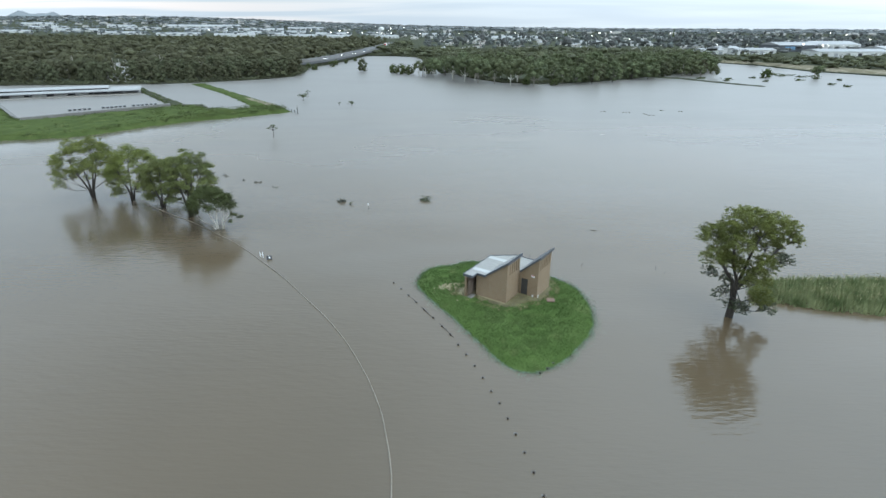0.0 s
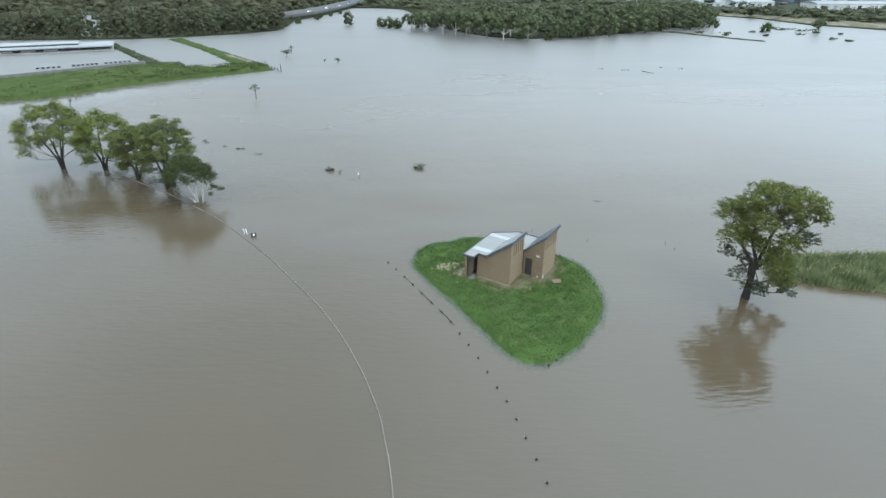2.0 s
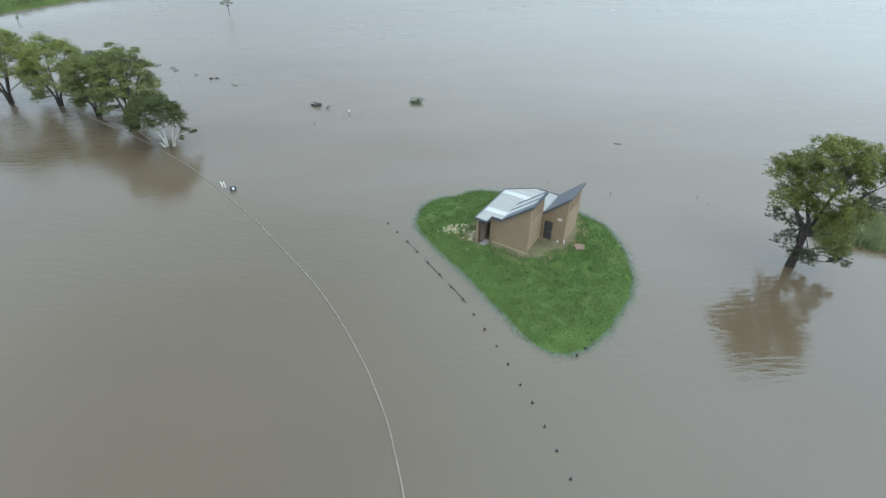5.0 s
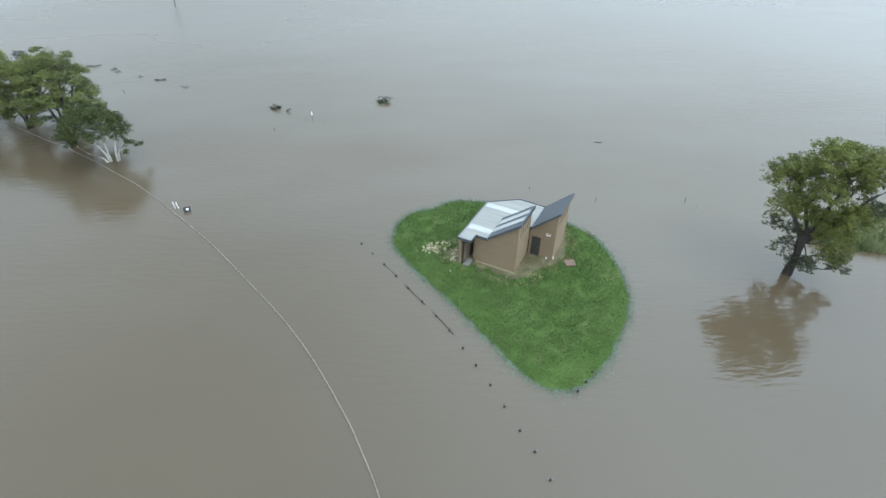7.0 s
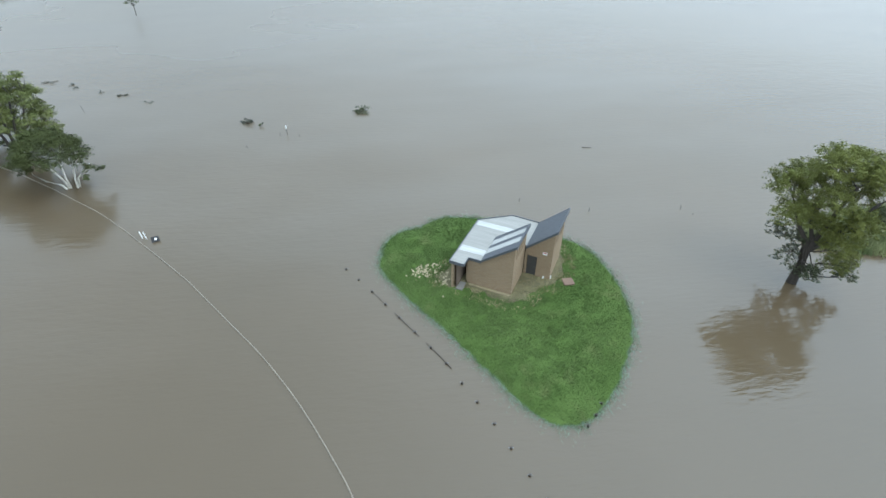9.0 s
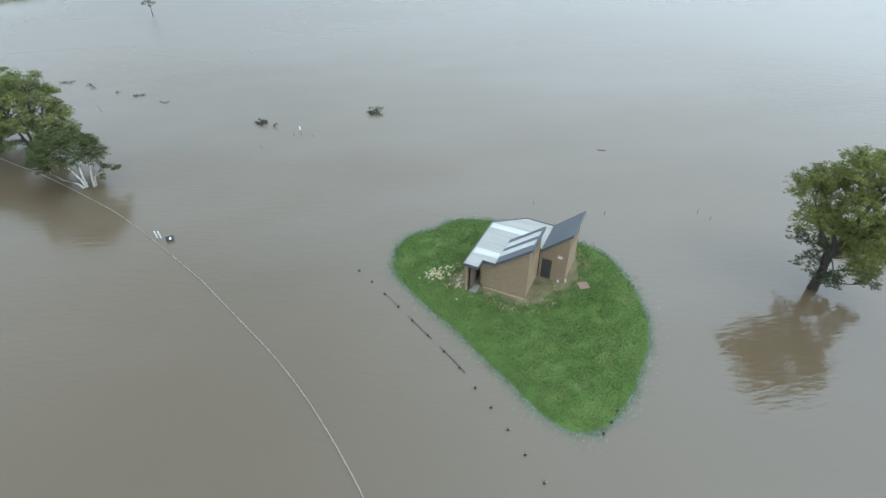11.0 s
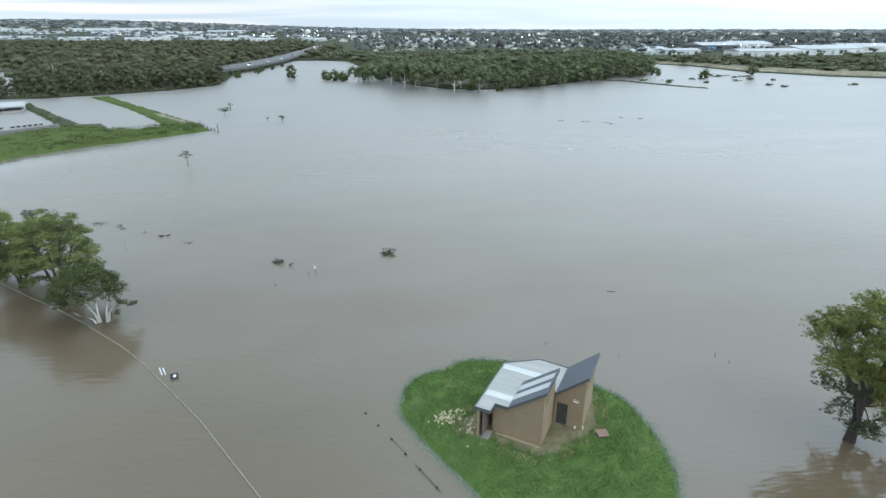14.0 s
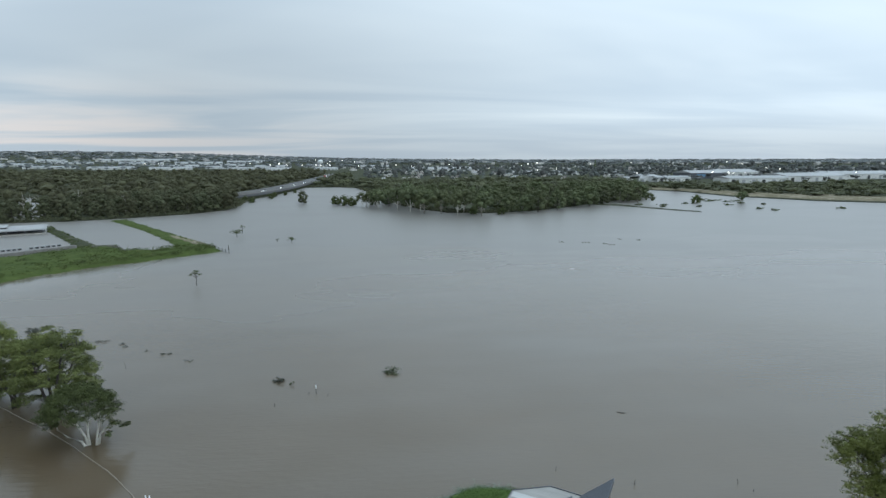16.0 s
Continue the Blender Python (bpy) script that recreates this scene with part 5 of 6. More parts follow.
PAIRS = {
    "grove": [wood_tree_meshes(100 + i, 12.0, 12.5, M_LEAF_GROVE, 1000, 0.6, M_GREYBARK if i % 2 else M_BARK, 0.12, 0.22) for i in range(5)],
    "tall": [wood_tree_meshes(110 + i, 12.5, 12.5, M_LEAF_GROVE, 1000, 0.6, M_PALEBARK if i % 2 else M_GREYBARK, 0.36, 0.21) for i in range(4)],
    "dark": [wood_tree_meshes(120 + i, 9.5, 8.5, M_LEAF_WOOD, 720, 0.62, M_GREYBARK if i == 2 else M_BARK, 0.1, 0.25) for i in range(5)],
    "round": [wood_tree_meshes(140 + i, 6.0, 8.0, M_LEAF_DARK, 900, 0.5, M_BARK, 0.1, 0.25) for i in range(3)],
}


def spread(rng, poly, gap, inner=0.0, outer=None, tries=9000):
    """Places in an outline no nearer to each other than gap."""
    p = np.asarray(poly, float)
    xy = rng.uniform(p.min(0), p.max(0), (tries, 2))
    sd = edge_distance(xy, poly)
    xy = xy[(sd > inner) & ((sd < outer) if outer is not None else True)]
    kept, cells = [], {}
    for x, y in xy:
        c = (int(x // gap), int(y // gap))
        if all((x - a) ** 2 + (y - b) ** 2 > gap * gap for i in (-1, 0, 1) for j in (-1, 0, 1) for a, b in cells.get((c[0] + i, c[1] + j), ())):
            cells.setdefault(c, []).append((x, y))
            kept.append((x, y))
    return kept


GROVE = [(-14, 342), (-6, 326), (10, 311), (24, 296), (33, 286), (50, 286), (80, 302), (100, 318), (128, 338), (150, 352), (172, 366), (196, 410), (215, 450), (160, 440), (90, 415), (40, 410), (2, 400), (-14, 370)]
count = 0
for x, y in spread(rng, GROVE, 8.2, 0.5, 36):
    if x < 58 and y < 345:
        # open front of the grove: high crowns over bare trunks, dark shrubs between them
        if count % 7 == 4 and y < 325:
            count += 1
            continue
        if count % 7 in (1, 3):
            wood_tree(PAIRS["round"][count % 3], x, y, -0.2, rng.uniform(0.5, 0.75), rng.uniform(0, 360), "low round dark tree under the gums of the grove", "flooded grove")
        else:
            wood_tree(PAIRS["tall"][count % 4], x, y, 0.0, rng.uniform(0.9, 1.2), rng.uniform(0, 360), "tall green gum with a bare pale trunk in the flood", "flooded grove")
    elif count % 5 == 2:
        wood_tree(PAIRS["dark"][count % 5], x, y, 0.0, rng.uniform(0.8, 1.15), rng.uniform(0, 360), "dark olive tree at the flooded edge of the grove", "flooded grove")
    else:
        wood_tree(PAIRS["grove"][count % 5], x, y, 0.0, rng.uniform(0.72, 1.15), rng.uniform(0, 360), "green gum tree at the flooded edge of the grove", "flooded grove")
    count += 1
    if count > 150:
        break
for x, y, s in ((-37.5, 368, 0.95), (-32, 364, 1.0), (-26.5, 360, 0.9), (203.8, 353, 0.85)):
    wood_tree(PAIRS["round"][int(abs(x)) % 3], x, y, -0.2, s, 30 * x, "small round dark tree standing alone in the flood", "lone flooded trees")
for i, (x, y, s) in enumerate(((166, 344, 0.62), (159.5, 348, 0.55), (229.5, 344, 0.66))):
    wood_tree(PAIRS["tall"][i + 1], x, y, -0.2, s, 50 * i, "small spreading tree standing in the far flood", "lone flooded trees")
wood_tree(PAIRS["dark"][2], -60.5, 381, -0.3, 0.95, 20, "tall dark tree standing alone in the flood", "lone flooded trees")
for x, y, s in ((-19.5, 350, 0.75), (-15, 344, 0.8)):
    wood_tree(PAIRS["tall"][1], x, y, 0, s, 40, "thin pale-trunked tree at the grove's edge", "flooded grove")
for i, (x, y) in enumerate(((-184, 302), (-199, 325), (-212, 343), (-225, 367))):
    wood_tree(PAIRS["round"][i % 3], x, y, 0.2, 0.5 + 0.05 * i, 70 * i, "small round dark tree in a flooded gap of the wood", "trees of the flooded gap")
for i, (x, y) in enumerate(((-98, 400), (-106, 412), (-93.5, 452), (-88.5, 470), (-86, 500), (-98, 395), (-92, 430))):
    wood_tree(PAIRS["round"][i % 3], x, y, -0.3, rng.uniform(0.45, 0.8), 50 * i, "small dark tree in the flood beside the highway", "trees by the highway")

# flooded gap that runs into the wood between bare trunks
GAP = [(-177, 297), (-189, 295), (-207, 327), (-233, 367), (-293, 457), (-263, 460), (-215, 375), (-192, 330)]
tagged(part("flooded_clearing", slab(GAP, 0.5, 0.06), M_WATER), "strip of still flood water between the trees of the wood", "water", kind="structure")

# front ranks of the wood behind the ponds, tree by tree
front = [(-420, 258), (-330, 264), (-228, 282), (-159, 292), (-139, 302), (-114, 320), (-97, 343), (-101, 372), (-112, 396), (-128, 394), (-150, 378), (-168, 345), (-235, 318), (-420, 300)]
for i, (x, y) in enumerate(spread(rng, front, 6.6, 0.3)[:200]):
    if edge_distance(np.array([[x, y]]), GAP)[0] > 2.2:
        continue
    wood_tree(PAIRS["dark"][i % 5], x, y, 0.3, rng.uniform(0.75, 1.25), rng.uniform(0, 360), "dark olive woodland tree at the water's edge", "edge of the wood")


def ground_at(x, y):
    """The rise of the suburbs behind the estate, highest to the north-west."""
    t = min(1.0, max(0.0, (y - 1500) / 2400))
    side = 0.12 + 0.88 * math.exp(-((x + 2300) / 1700) ** 2)
    return 78 * side * t * t * (3 - 2 * t)


def dead_tree(x, y, h, seed):
    """A bleached bare tree: forked trunk and a few upright limbs."""
    py = random.Random(seed)
    t = thing("dead_tree", "bleached bare dead tree among the wood", "tree", (x, y, 0.3), 0, "dead trees")
    top = (py.uniform(-1, 1), 0, h)
    part("trunk", tube(bent((0, 0, -0.5), top, py, 0.06, 6), [0.32, 0.28, 0.24, 0.18, 0.12, 0.06], 7), M_GREYBARK, t)
    for k in range(5):
        z = h * py.uniform(0.35, 0.75)
        part("limb", tube(bent((top[0] * z / h, 0, z), (py.uniform(-2.6, 2.6), py.uniform(-1.5, 1.5), z + h * py.uniform(0.15, 0.35)), py, 0.1, 4), [0.12, 0.1, 0.07, 0.04], 5), M_GREYBARK, t)


for i, (x, y, h) in enumerate(((-189, 331, 9), (-198, 335, 10), (-236, 340, 12), (-182, 345, 13), (-150, 330, 10), (-17, 347, 8), (-196, 317, 8), (-205, 339, 10), (-219, 355, 11), (-189, 310, 7))):
    dead_tree(x, y, h, i)


def wood_mass(name, poly, gap_near, gap_far, y_near, y_far, h, seed, leaves, label, per=70, grow=1.0, tries=30000, crown=None, big=True, spray=0.17):
    """Far woods as one mass of tree crowns of uneven height."""
    rng = np.random.default_rng(seed)
    p = np.asarray(poly, float)
    cs, rs, ks = [], [], []
    bands = np.linspace(y_near, y_far, 6)
    sizes = []
    for b0, b1 in zip(bands, bands[1:]):
        t = ((b0 + b1) / 2 - y_near) / (y_far - y_near)
        gap = gap_near + (gap_far - gap_near) * t
        lim = np.array([[p[:, 0].min(), b0], [p[:, 0].max(), b0], [p[:, 0].max(), b1], [p[:, 0].min(), b1]])
        for x, y in spread(rng, lim, gap, 0, None, int(tries)):
            if edge_distance(np.array([[x, y]]), poly)[0] < 0 or edge_distance(np.array([[x, y]]), GAP)[0] > 1.5:
                continue
            hh = h * rng.uniform(0.5, 1.4) * grow ** t
            w = (crown * rng.uniform(0.7, 1.4) if crown else gap * 0.62)
            for j in range((4 if t < 0.3 else 3) if big else 1 + int(rng.random() < 0.5)):
                cs.append((x + rng.normal(0, w * 0.34), y + rng.normal(0, w * 0.34), 0.5 + hh * (0.64 if j == 0 else rng.uniform(0.25, 0.62)) + ground_at(x, y)))
                k = (0.8 if j == 0 else 0.58) * rng.uniform(0.8, 1.2)
                rs.append((w * k, w * k, hh * (0.36 if j == 0 else 0.27)))
                ks.append(int(per * (0.62 if j == 0 else 0.4) * (1.0 if t < 0.35 else 0.7)))
                sizes += [w * spray * (1.0 if t < 0.35 else 1.3)] * ks[-1]
    g = sprays(rng, cs, rs, ks, 1.0, 1.0, 0.78, 0.75, 0.15)
    shell = lumps(rng, cs, np.array(rs) * rng.uniform(0.5, 0.74, (len(rs), 3)), 1, 0.4)
    v = g[0].reshape(-1, 4, 3)
    mid = v.mean(1, keepdims=True)
    v = mid + (v - mid) * np.array(sizes)[:, None, None]
    return tagged(part(name, clad(shell, (v.reshape(-1, 3), g[1])), leaves), label, "woods", kind="stuff")


wood_mass("woodland", [(-420, 295), (-235, 315), (-160, 340), (-150, 385), (-132, 412), (-128, 440), (-119, 520), (-112, 640), (-109, 800), (-108, 1000), (-200, 1150), (-900, 1250), (-1500, 1150), (-900, 500)],
          10.5, 21, 290, 1250, 9.5, 3, M_LEAF_WOOD, "dense dark olive woodland behind the flood", 54, 1.15, 30000, 7.6)
wood_mass("woodland", [(-2, 400), (40, 408), (90, 413), (160, 438), (222, 462), (232, 500), (258, 560), (240, 610), (120, 650), (-55, 660), (-60, 900), (-84, 900), (-85, 610), (-60, 596), (-30, 575), (-16, 500)],
          9, 13, 400, 900, 8.0, 4, M_LEAF_WOOD, "dense dark woodland behind the grove", 54, 1.0, 30000, 7.6)
wood_mass("woodland", [(258, 470), (274, 418), (304, 384), (350, 348), (425, 322), (565, 270), (900, 170), (1000, 300), (800, 420), (560, 520), (400, 560), (290, 560), (250, 520)],
          8.5, 14, 170, 520, 6.8, 6, M_LEAF_WOOD, "dark green scrub and trees beyond the right bank", 50, 1.0, 30000, 7.8)

# low banks and islets on the far side
tagged(part("embankment", mound([(226, 520), (262, 470), (268, 408), (282, 388), (300, 360), (350, 326), (620, 208), (900, 110), (900, 150), (620, 240), (352, 372), (300, 425), (280, 470), (250, 530)], 2.0, 8, 5, 0.4, 2.0, -0.6, 8), M_DRYBANK, None, "", True),
       "pale earth bank with dry grass on the far shore", "embankment", kind="structure")
tagged(part("causeway", mound([(120, 352), (142, 336), (151, 319), (160, 303), (169, 292), (172, 294), (163, 307), (154, 323), (146, 341), (134, 356)], 0.55, 2.5, 1.5, 0.3, 0.8, -0.5, 9), M_LAND, None, "", True),
       "low brown spit with drowned grass", "embankment", kind="structure")
for i, (x, y, w) in enumerate(((190.7, 344.1, 5), (187, 322, 4), (210.5, 330.3, 7), (227.9, 342.4, 7), (226.6, 354.2, 8), (224.9, 366.8, 12), (213, 303.8, 6), (215.7, 295, 5.5), (235.7, 331.6, 3), (164.3, 324.2, 5),
                               (155.4, 338.3, 7), (170, 335, 8), (216, 360, 8), (238, 360, 9), (197, 345, 5), (219, 372, 9), (262, 300, 8))):
    bush(x, y, w * 0.8, 1.5, 420, 0.5, M_LEAF_DARK, "low dark bush top in the far flood", "far drowned bushes", 100 + i, False)

# ---------------------------------------------------------------- the town
def shed(x, y, w, d, h, roof, wall, label, turn=0.0, doors=0, stripe=None):
    """An industrial shed: walls, low gabled roof, roller doors and ribbon windows."""
    o = thing("industrial_shed", label, "shed", (x, y, 0.4 + ground_at(x, y)), turn, "industrial estate")
    part("wall", box(-w / 2, -d / 2, 0, w / 2, d / 2, h), wall, o)
    e = 0.6
    part("roof", prism([(-w / 2 - e, -d / 2 - e, h + 0.02), (-w / 2 - e, d / 2 + e, h + 0.02), (-w / 2 - e, 0, h + 0.09 * d)], (w + 2 * e, 0, 0)), roof, o)
    for i in range(doors):
        cx = -w / 2 + w * (i + 0.5) / doors
        part("door", box(cx - 2.2, -d / 2 - 0.06, 0, cx + 2.2, -d / 2 - 0.003, h * 0.7), M_STEEL if i % 3 else M_BLACK, o, "roller door")
    for i in range(max(2, int(w / 14))):
        cx = -w / 2 + w * (i + 0.5) / max(2, int(w / 14))
        part("roof_vent", box(cx - 0.8, -0.8, h + 0.09 * d - 0.05, cx + 0.8, 0.8, h + 0.09 * d + 0.9, 0.15), M_STEEL, o)
    if stripe:
        part("facade_panel", box(-w * 0.36, -d / 2 - 0.12, h * 0.3, -w * 0.1, -d / 2 - 0.062, h * 0.8), stripe, o, "blue facade panel")
    return o


W, R = M_SHEDWALL, M_SHEDROOF
for row in ((304, 662, 26, 22, 4.5, 3, None), (337, 694, 26, 24, 6, 3, None), (349, 652, 46, 20, 5.5, 4, None), (449, 752, 56, 40, 8, 0, M_BLUE), (527, 795, 64, 45, 8, 5, None),
            (424, 605, 80, 26, 6, 6, None), (520, 640, 90, 40, 7, 5, None), (640, 700, 120, 40, 7, 6, None), (120, 1300, 160, 40, 6, 8, None), (310, 946, 50, 22, 5, 3, None), (243, 996, 42, 20, 5, 3, None), (-40, 1675, 90, 40, 7, 4, None)):
    x, y, w, d, h, doors, stripe = row
    shed(x, y, w, d, h, R, M_FASCIA if stripe else W, "pale-roofed industrial shed with a blue panel" if stripe else "long pale-roofed industrial shed", 6 + 3 * rough(x, y, 0.01), doors, stripe)
for row in ((-1800, 2470, 120, 60, 12), (-1340, 2040, 160, 50, 9), (-1390, 2395, 100, 60, 11), (-1090, 2510, 290, 70, 11), (-745, 2225, 170, 60, 10), (-550, 1980, 80, 50, 9), (-372, 1790, 110, 50, 8), (-950, 2200, 150, 50, 9),
            (-1600, 2250, 130, 50, 9), (-300, 1480, 70, 34, 7), (-420, 1560, 90, 36, 7), (-620, 1620, 110, 40, 8), (-820, 1700, 120, 40, 8), (-1050, 1800, 130, 44, 8), (-170, 1500, 60, 30, 7), (-520, 1750, 90, 40, 8), (-1500, 1900, 140, 44, 8), (-700, 1900, 120, 40, 8), (-240, 1900, 90, 40, 8), (-2150, 2500, 180, 60, 10), (-620, 2450, 160, 60, 10), (-1230, 2250, 140, 40, 8)):
    x, y, w, d, h = row
    shed(x, y, w, d, h * 0.68, R, W, "huge pale industrial shed on the edge of town", 18 + 4 * rough(x, y, 0.003), 6)


def house_meshes(seed, w, d):
    h = 2.9
    walls = mesh_of("wall", *box(-w / 2, -d / 2, 0, w / 2, d / 2, h), M_HOUSEWALL)
    e = 0.6
    roof_v = [(-w / 2 - e, -d / 2 - e, h), (w / 2 + e, -d / 2 - e, h), (w / 2 + e, d / 2 + e, h), (-w / 2 - e, d / 2 + e, h), (-w / 2 + d * 0.4, 0, h + d * 0.24), (w / 2 - d * 0.4, 0, h + d * 0.24)]
    roof_f = [(0, 1, 5, 4), (1, 2, 5), (2, 3, 4, 5), (3, 0, 4), (3, 2, 1, 0)]
    roofs = mesh_of("roof", roof_v, roof_f, (M_HOUSEROOF, M_SHEDROOF, M_CONCRETE)[seed % 3])
    win = mesh_of("window", *box(-0.9, -d / 2 - 0.05, 1.0, 0.9, -d / 2 - 0.003, 2.1), M_GLASS)
    door = mesh_of("door", *box(-0.45, -d / 2 - 0.05, 0, 0.45, -d / 2 - 0.003, 2.05), M_WHITE)
    return walls, roofs, win, door, w


HOUSES = [house_meshes(i, 14 + 2 * i, 9 + i) for i in range(3)]


def house(x, y, turn, i):
    walls, roofs, win, door, w = HOUSES[i % 3]
    o = thing("house", "low suburban house with a pale hipped roof" if i % 3 == 1 else "low suburban house with a dark hipped roof", "house", (x, y, 0.45), turn, "houses of the town")
    for nm, me, dx in (("wall", walls, 0), ("roof", roofs, 0), ("window", win, -w * 0.3), ("window", win, w * 0.3), ("door", door, 0)):
        k = new(nm, me)
        k.parent, k.location.x = o, dx
    o.location.z += ground_at(x, y)
    return o


TOWN = [(-40, 700), (160, 690), (270, 660), (300, 800), (560, 850), (900, 760), (1500, 1400), (700, 1900), (-100, 2000), (-200, 1700), (-60, 1300)]
for i, (x, y) in enumerate(spread(rng, TOWN, 30, 0, None, 3600)[:240]):
    house(x, y, 12 * rough(x, y, 0.01) + 90 * (i % 2), i)
wood_mass("town_trees", TOWN, 27, 38, 660, 2000, 11, 12, M_LEAF_FAR_HAZE, "garden trees scattered between the houses", 18, 1.2, 9000, 6.2, False)
wood_mass("town_trees", TOWN, 62, 80, 690, 1700, 15, 19, M_LEAF_FAR_HAZE, "tall dark trees standing above the roofs", 60, 1.2, 4000, 6.5)
wood_mass("town_trees", [(250, 590), (420, 560), (900, 430), (1300, 500), (1300, 900), (700, 900), (300, 780)], 26, 30, 600, 900, 7, 15, M_LEAF_FAR_HAZE, "dark trees between the sheds", 30, 1.1, 1500, 8, False)
wood_mass("town_trees", [(-2600, 1900), (-400, 1500), (-100, 1600), (-60, 2600), (-2600, 3300)], 44, 48, 1500, 3300, 12, 13, M_LEAF_HILL_HAZE, "far trees between the industrial sheds", 10, 1.2, 9000, 13, False)
wood_mass("town_trees", [(200, 830), (400, 830), (640, 870), (900, 850), (1500, 800), (1500, 850), (900, 900), (640, 915), (400, 870), (200, 850)], 15, 15, 800, 915, 14, 17, M_LEAF_FAR_HAZE, "tall dark trees behind the sheds", 36, 1.0, 2500)
wood_mass("far_woods", [(-4600, 3000), (-1500, 2750), (0, 2400), (1500, 2200), (3800, 1900), (4300, 2600), (3500, 3600), (0, 4700), (-3600, 4300)], 46, 62, 1900, 4700, 11, 14, M_LEAF_HILL_HAZE, "distant wooded suburbs up to the horizon", 4, 1.1, 16000, 36, False)


def conifer(x, y, h):
    rng = np.random.default_rng(int(x))
    t = thing("conifer", "tall dark conifer rising over the town", "tree", (x, y, 0.4), 0, "conifers of the town")
    part("trunk", tube([(0, 0, 0), (0, 0, h)], [0.4, 0.05], 7), M_BARK, t)
    cs = [(0, 0, z) for z in np.linspace(h * 0.15, h * 0.95, 12)]
    part("crown", sprays(rng, cs, [(max(0.6, 0.2 * (h - c[2])), max(0.6, 0.2 * (h - c[2])), 1.4) for c in cs], [60] * 12, 1.5, 0.7, 0.2), M_LEAF_DARK, t)


for x, y, h in ((383, 980, 27), (300, 1500, 24), (240, 1180, 20)):
    conifer(x, y, h)

# white water tower and slim mast over the town
tw = thing("water_tower", "tall white tank tower in the middle of town", "tower", (-245, 2000, 0.4))
part("shaft", tube([(0, 0, 0), (0, 0, 14)], [5, 5], 16), M_WHITE, tw)
part("tank", tube([(0, 0, 14.01), (0, 0, 17), (0, 0, 24), (0, 0, 27)], [5, 9, 9, 3], 20), M_WHITE, tw)
ms = thing("radio_mast", "slim lattice mast above the town trees", "mast", (-520, 2350, 0.4))
part("mast", tube([(0, 0, 0), (0, 0, 45)], [1.1, 0.5], 6), M_STEEL, ms)


def street_lamp(x, y, h):
    o = thing("street_lamp", "tall lit lamp on a slim pole over the town", "lamp", (x, y, 0.4), 0, "lit lamps of the town")
    part("pole", tube([(0, 0, 0), (0, 0, h)], [0.16, 0.1], 6), M_STEEL, o)
    k = (0.00038 + 0.0006 * abs(rough(x, y, 0.37))) * math.hypot(x, y)
    part("head", tube([(0, 0, h + 0.01), (0, 0, h + k), (0, 0, h + 2 * k)], [k, 1.3 * k, 0.5 * k], 8), M_LAMP, o, "lit lamp head")


for x, y, h in ((-1680, 2380, 14), (-1100, 2380, 13), (-930, 2180, 12), (-880, 2180, 12), (-420, 1700, 16), (-330, 1680, 15), (-250, 1900, 26), (-205, 1850, 14), (-150, 1800, 24), (-225, 1880, 8), (-190, 1800, 9), (-350, 1650, 12),
                (-310, 1700, 11), (-275, 1760, 9), (-240, 1730, 9), (-228, 1745, 10), (-215, 1760, 9), (-203, 1770, 9), (-180, 1690, 22), (-110, 1760, 20), (-90, 1650, 9), (20, 1500, 12), (110, 1250, 9), (205, 1100, 9),
                (260, 1050, 14), (300, 1150, 17), (318, 1010, 9), (395, 860, 9), (470, 715, 8), (478, 716, 8), (500, 722, 8), (640, 720, 9), (652, 722, 9), (663, 724, 9), (760, 1100, 16), (860, 1300, 18), (420, 1500, 17), (-760, 1890, 10),
                (60, 1400, 10), (330, 700, 9), (362, 690, 9), (430, 690, 10), (560, 760, 14), (590, 770, 12), (640, 690, 9), (250, 900, 9), (700, 1500, 16), (180, 1600, 12), (500, 1300, 15)):
    street_lamp(x, y, h)

# ---------------------------------------------------------------- distant hills
def hills(x0, x1, y, tops, name):
    v, f = [], []
    m = 60
    for i in range(m + 1):
        t = i / m
        h = sum(a * math.exp(-((t - c) / w) ** 2) for a, c, w in tops) + 5 * rough(i, y, 0.21)
        x = x0 + (x1 - x0) * t
        v += [(x, y - 500, 0), (x, y - 150, max(2, h * 0.6)), (x, y, max(3, h)), (x, y + 120, 0)]
        if i:
            o = 4 * (i - 1)
            f += [(o + k, o + 4 + k, o + 5 + k, o + k + 1) for k in range(3)]
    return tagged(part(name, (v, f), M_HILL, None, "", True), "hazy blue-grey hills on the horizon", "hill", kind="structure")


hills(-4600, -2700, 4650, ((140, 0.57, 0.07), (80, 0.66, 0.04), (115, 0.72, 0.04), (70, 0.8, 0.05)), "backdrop")


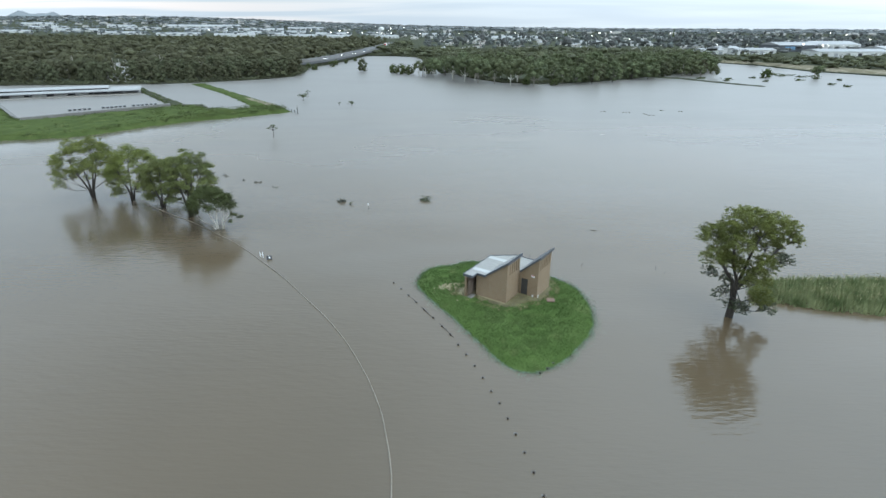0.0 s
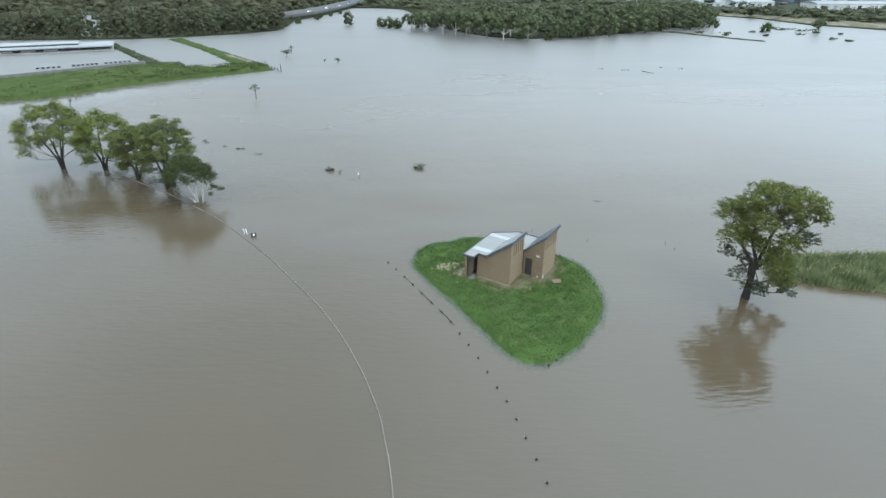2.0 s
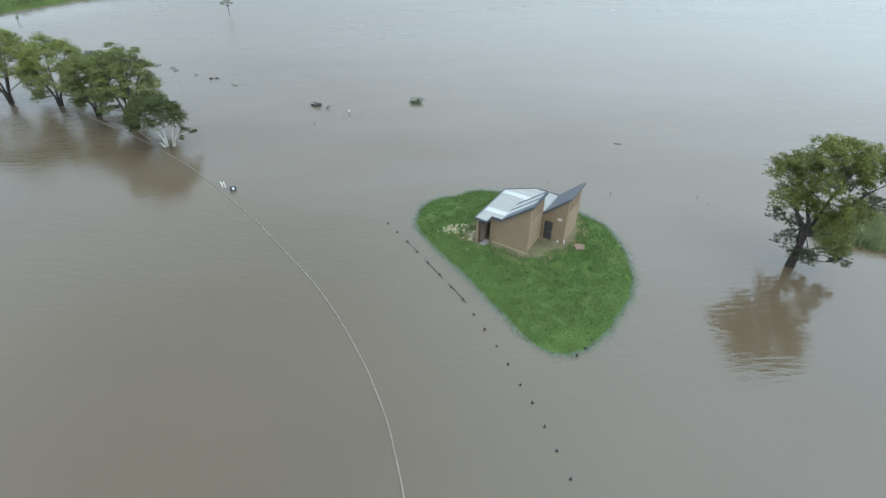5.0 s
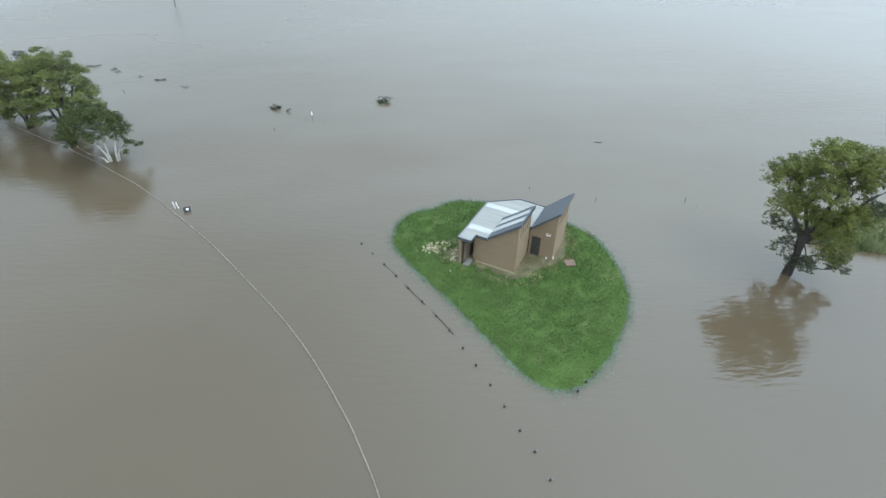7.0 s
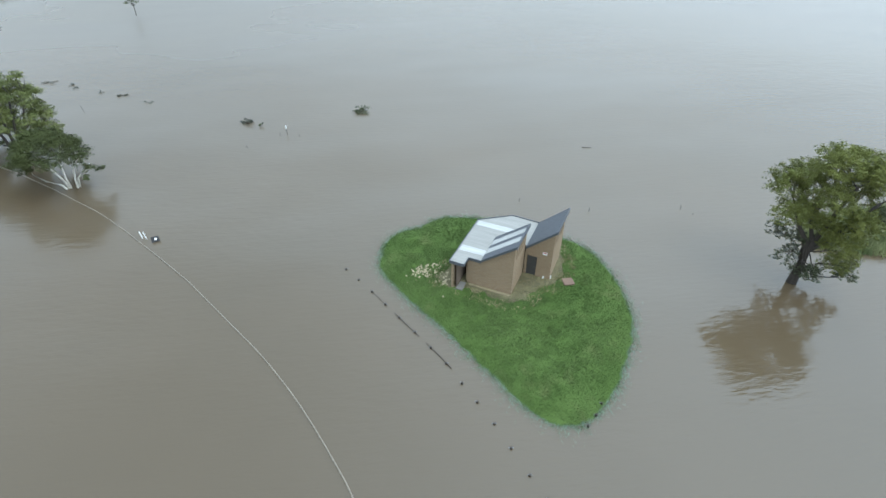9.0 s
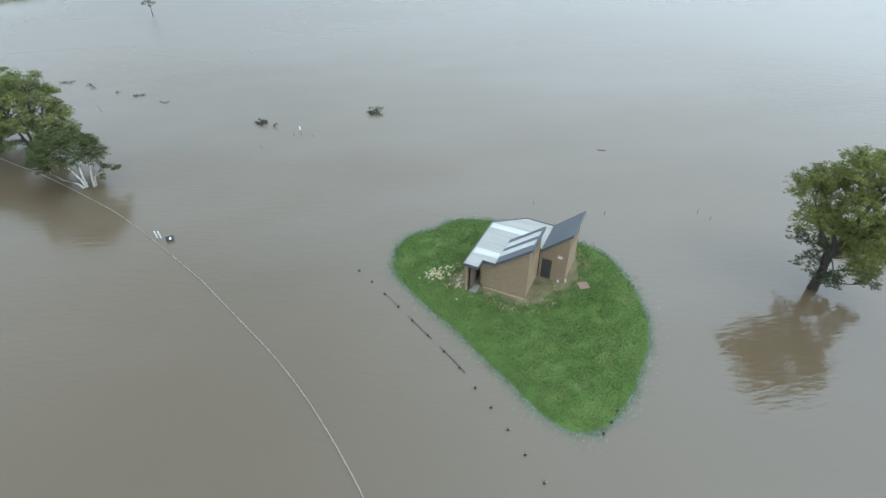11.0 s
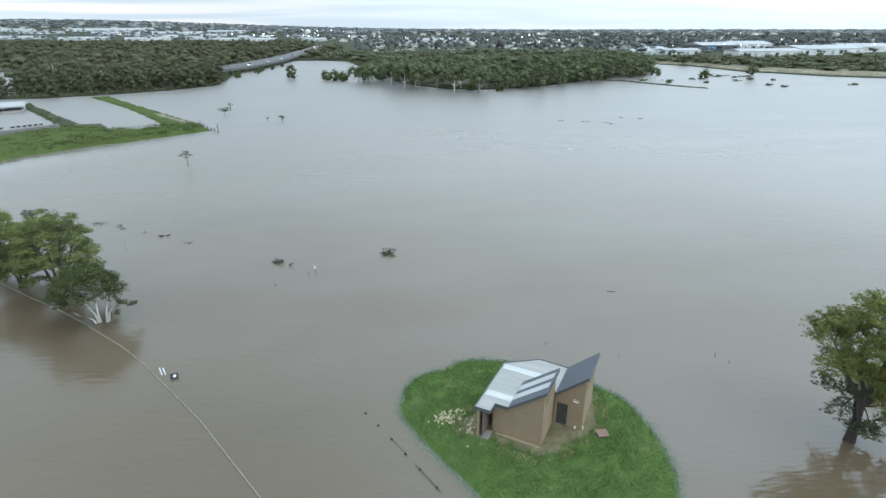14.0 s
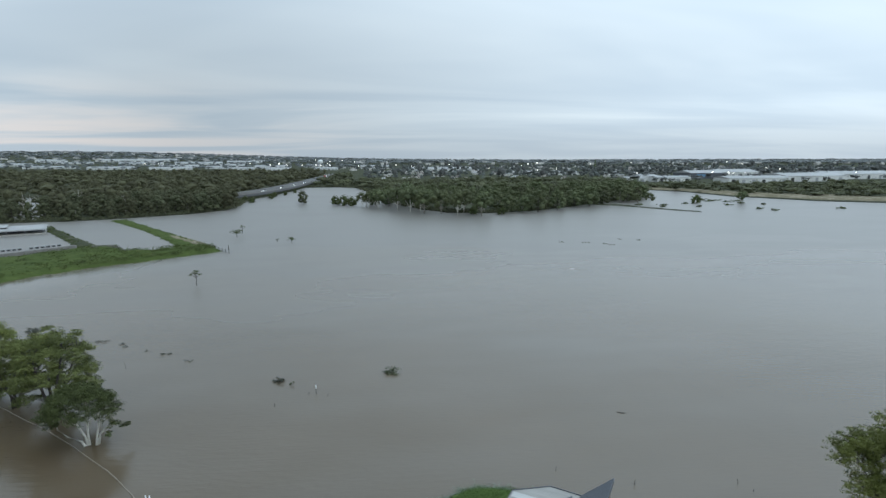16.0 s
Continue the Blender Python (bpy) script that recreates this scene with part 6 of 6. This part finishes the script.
def hillside():
    xs, ys = np.arange(-4600, 1400, 100), np.arange(1500, 4860, 80)
    v = [(x, y, 0.45 + ground_at(x, y)) for y in ys for x in xs]
    w = len(xs)
    return v, [(j * w + i, j * w + i + 1, (j + 1) * w + i + 1, (j + 1) * w + i) for j in range(len(ys) - 1) for i in range(w - 1)]


tagged(part("hillside", hillside(), M_LAND, None, "", True), "long low rise carrying the far suburbs", "hill", kind="structure")
suburb = spread(rng, [(-3600, 2500), (-200, 2300), (1500, 2000), (2600, 1900), (2600, 3600), (600, 4000), (-3600, 4000)], 90, 0, None, 2600)[:380]
walls, roofs = [], []
for x, y in suburb:
    w, d, h, z = rng.uniform(14, 34), rng.uniform(10, 16), rng.uniform(3, 6), 0.4 + ground_at(x, y)
    walls.append(box(x - w / 2, y - d / 2, z, x + w / 2, y + d / 2, z + h))
    roofs.append(prism([(x - w / 2 - 0.5, y - d / 2 - 0.5, z + h + 0.01), (x - w / 2 - 0.5, y + d / 2 + 0.5, z + h + 0.01), (x - w / 2 - 0.5, y, z + h + 0.26 * d)], (w + 1, 0, 0)))
tagged(part("far_houses", joined(*walls), M_HOUSEWALL), "pale walls of countless distant suburban houses", "houses", kind="stuff")
tagged(part("far_roofs", joined(*roofs), M_CONCRETE), "grey roofs of countless distant suburban houses", "roofs", kind="stuff")

# scrub along the shores
pts = []
for line in (SHORE[1:12], SHORE[12:17], SHORE[17:27]):
    for (x0, y0), (x1, y1) in zip(line, line[1:]):
        m = int(math.hypot(x1 - x0, y1 - y0) / 0.55)
        pts += [(x0 + (x1 - x0) * t + rng.normal(0, 1.6), y0 + (y1 - y0) * t + rng.uniform(-1.0, 6.0)) for t in rng.random(m) if x0 > -420]
pts = np.array(pts)
hh = rng.uniform(0.8, 2.6, len(pts))
tagged(part("shore_scrub", sprays(rng, np.column_stack([pts, hh * 0.5]), np.column_stack([hh * 1.1, hh * 1.1, hh * 0.7]), np.full(len(pts), 20), 0.85, 1.0, 0.6, 0.35), M_LEAF_WOOD),
       "dark scrub along the flooded shore", "scrub", kind="stuff")
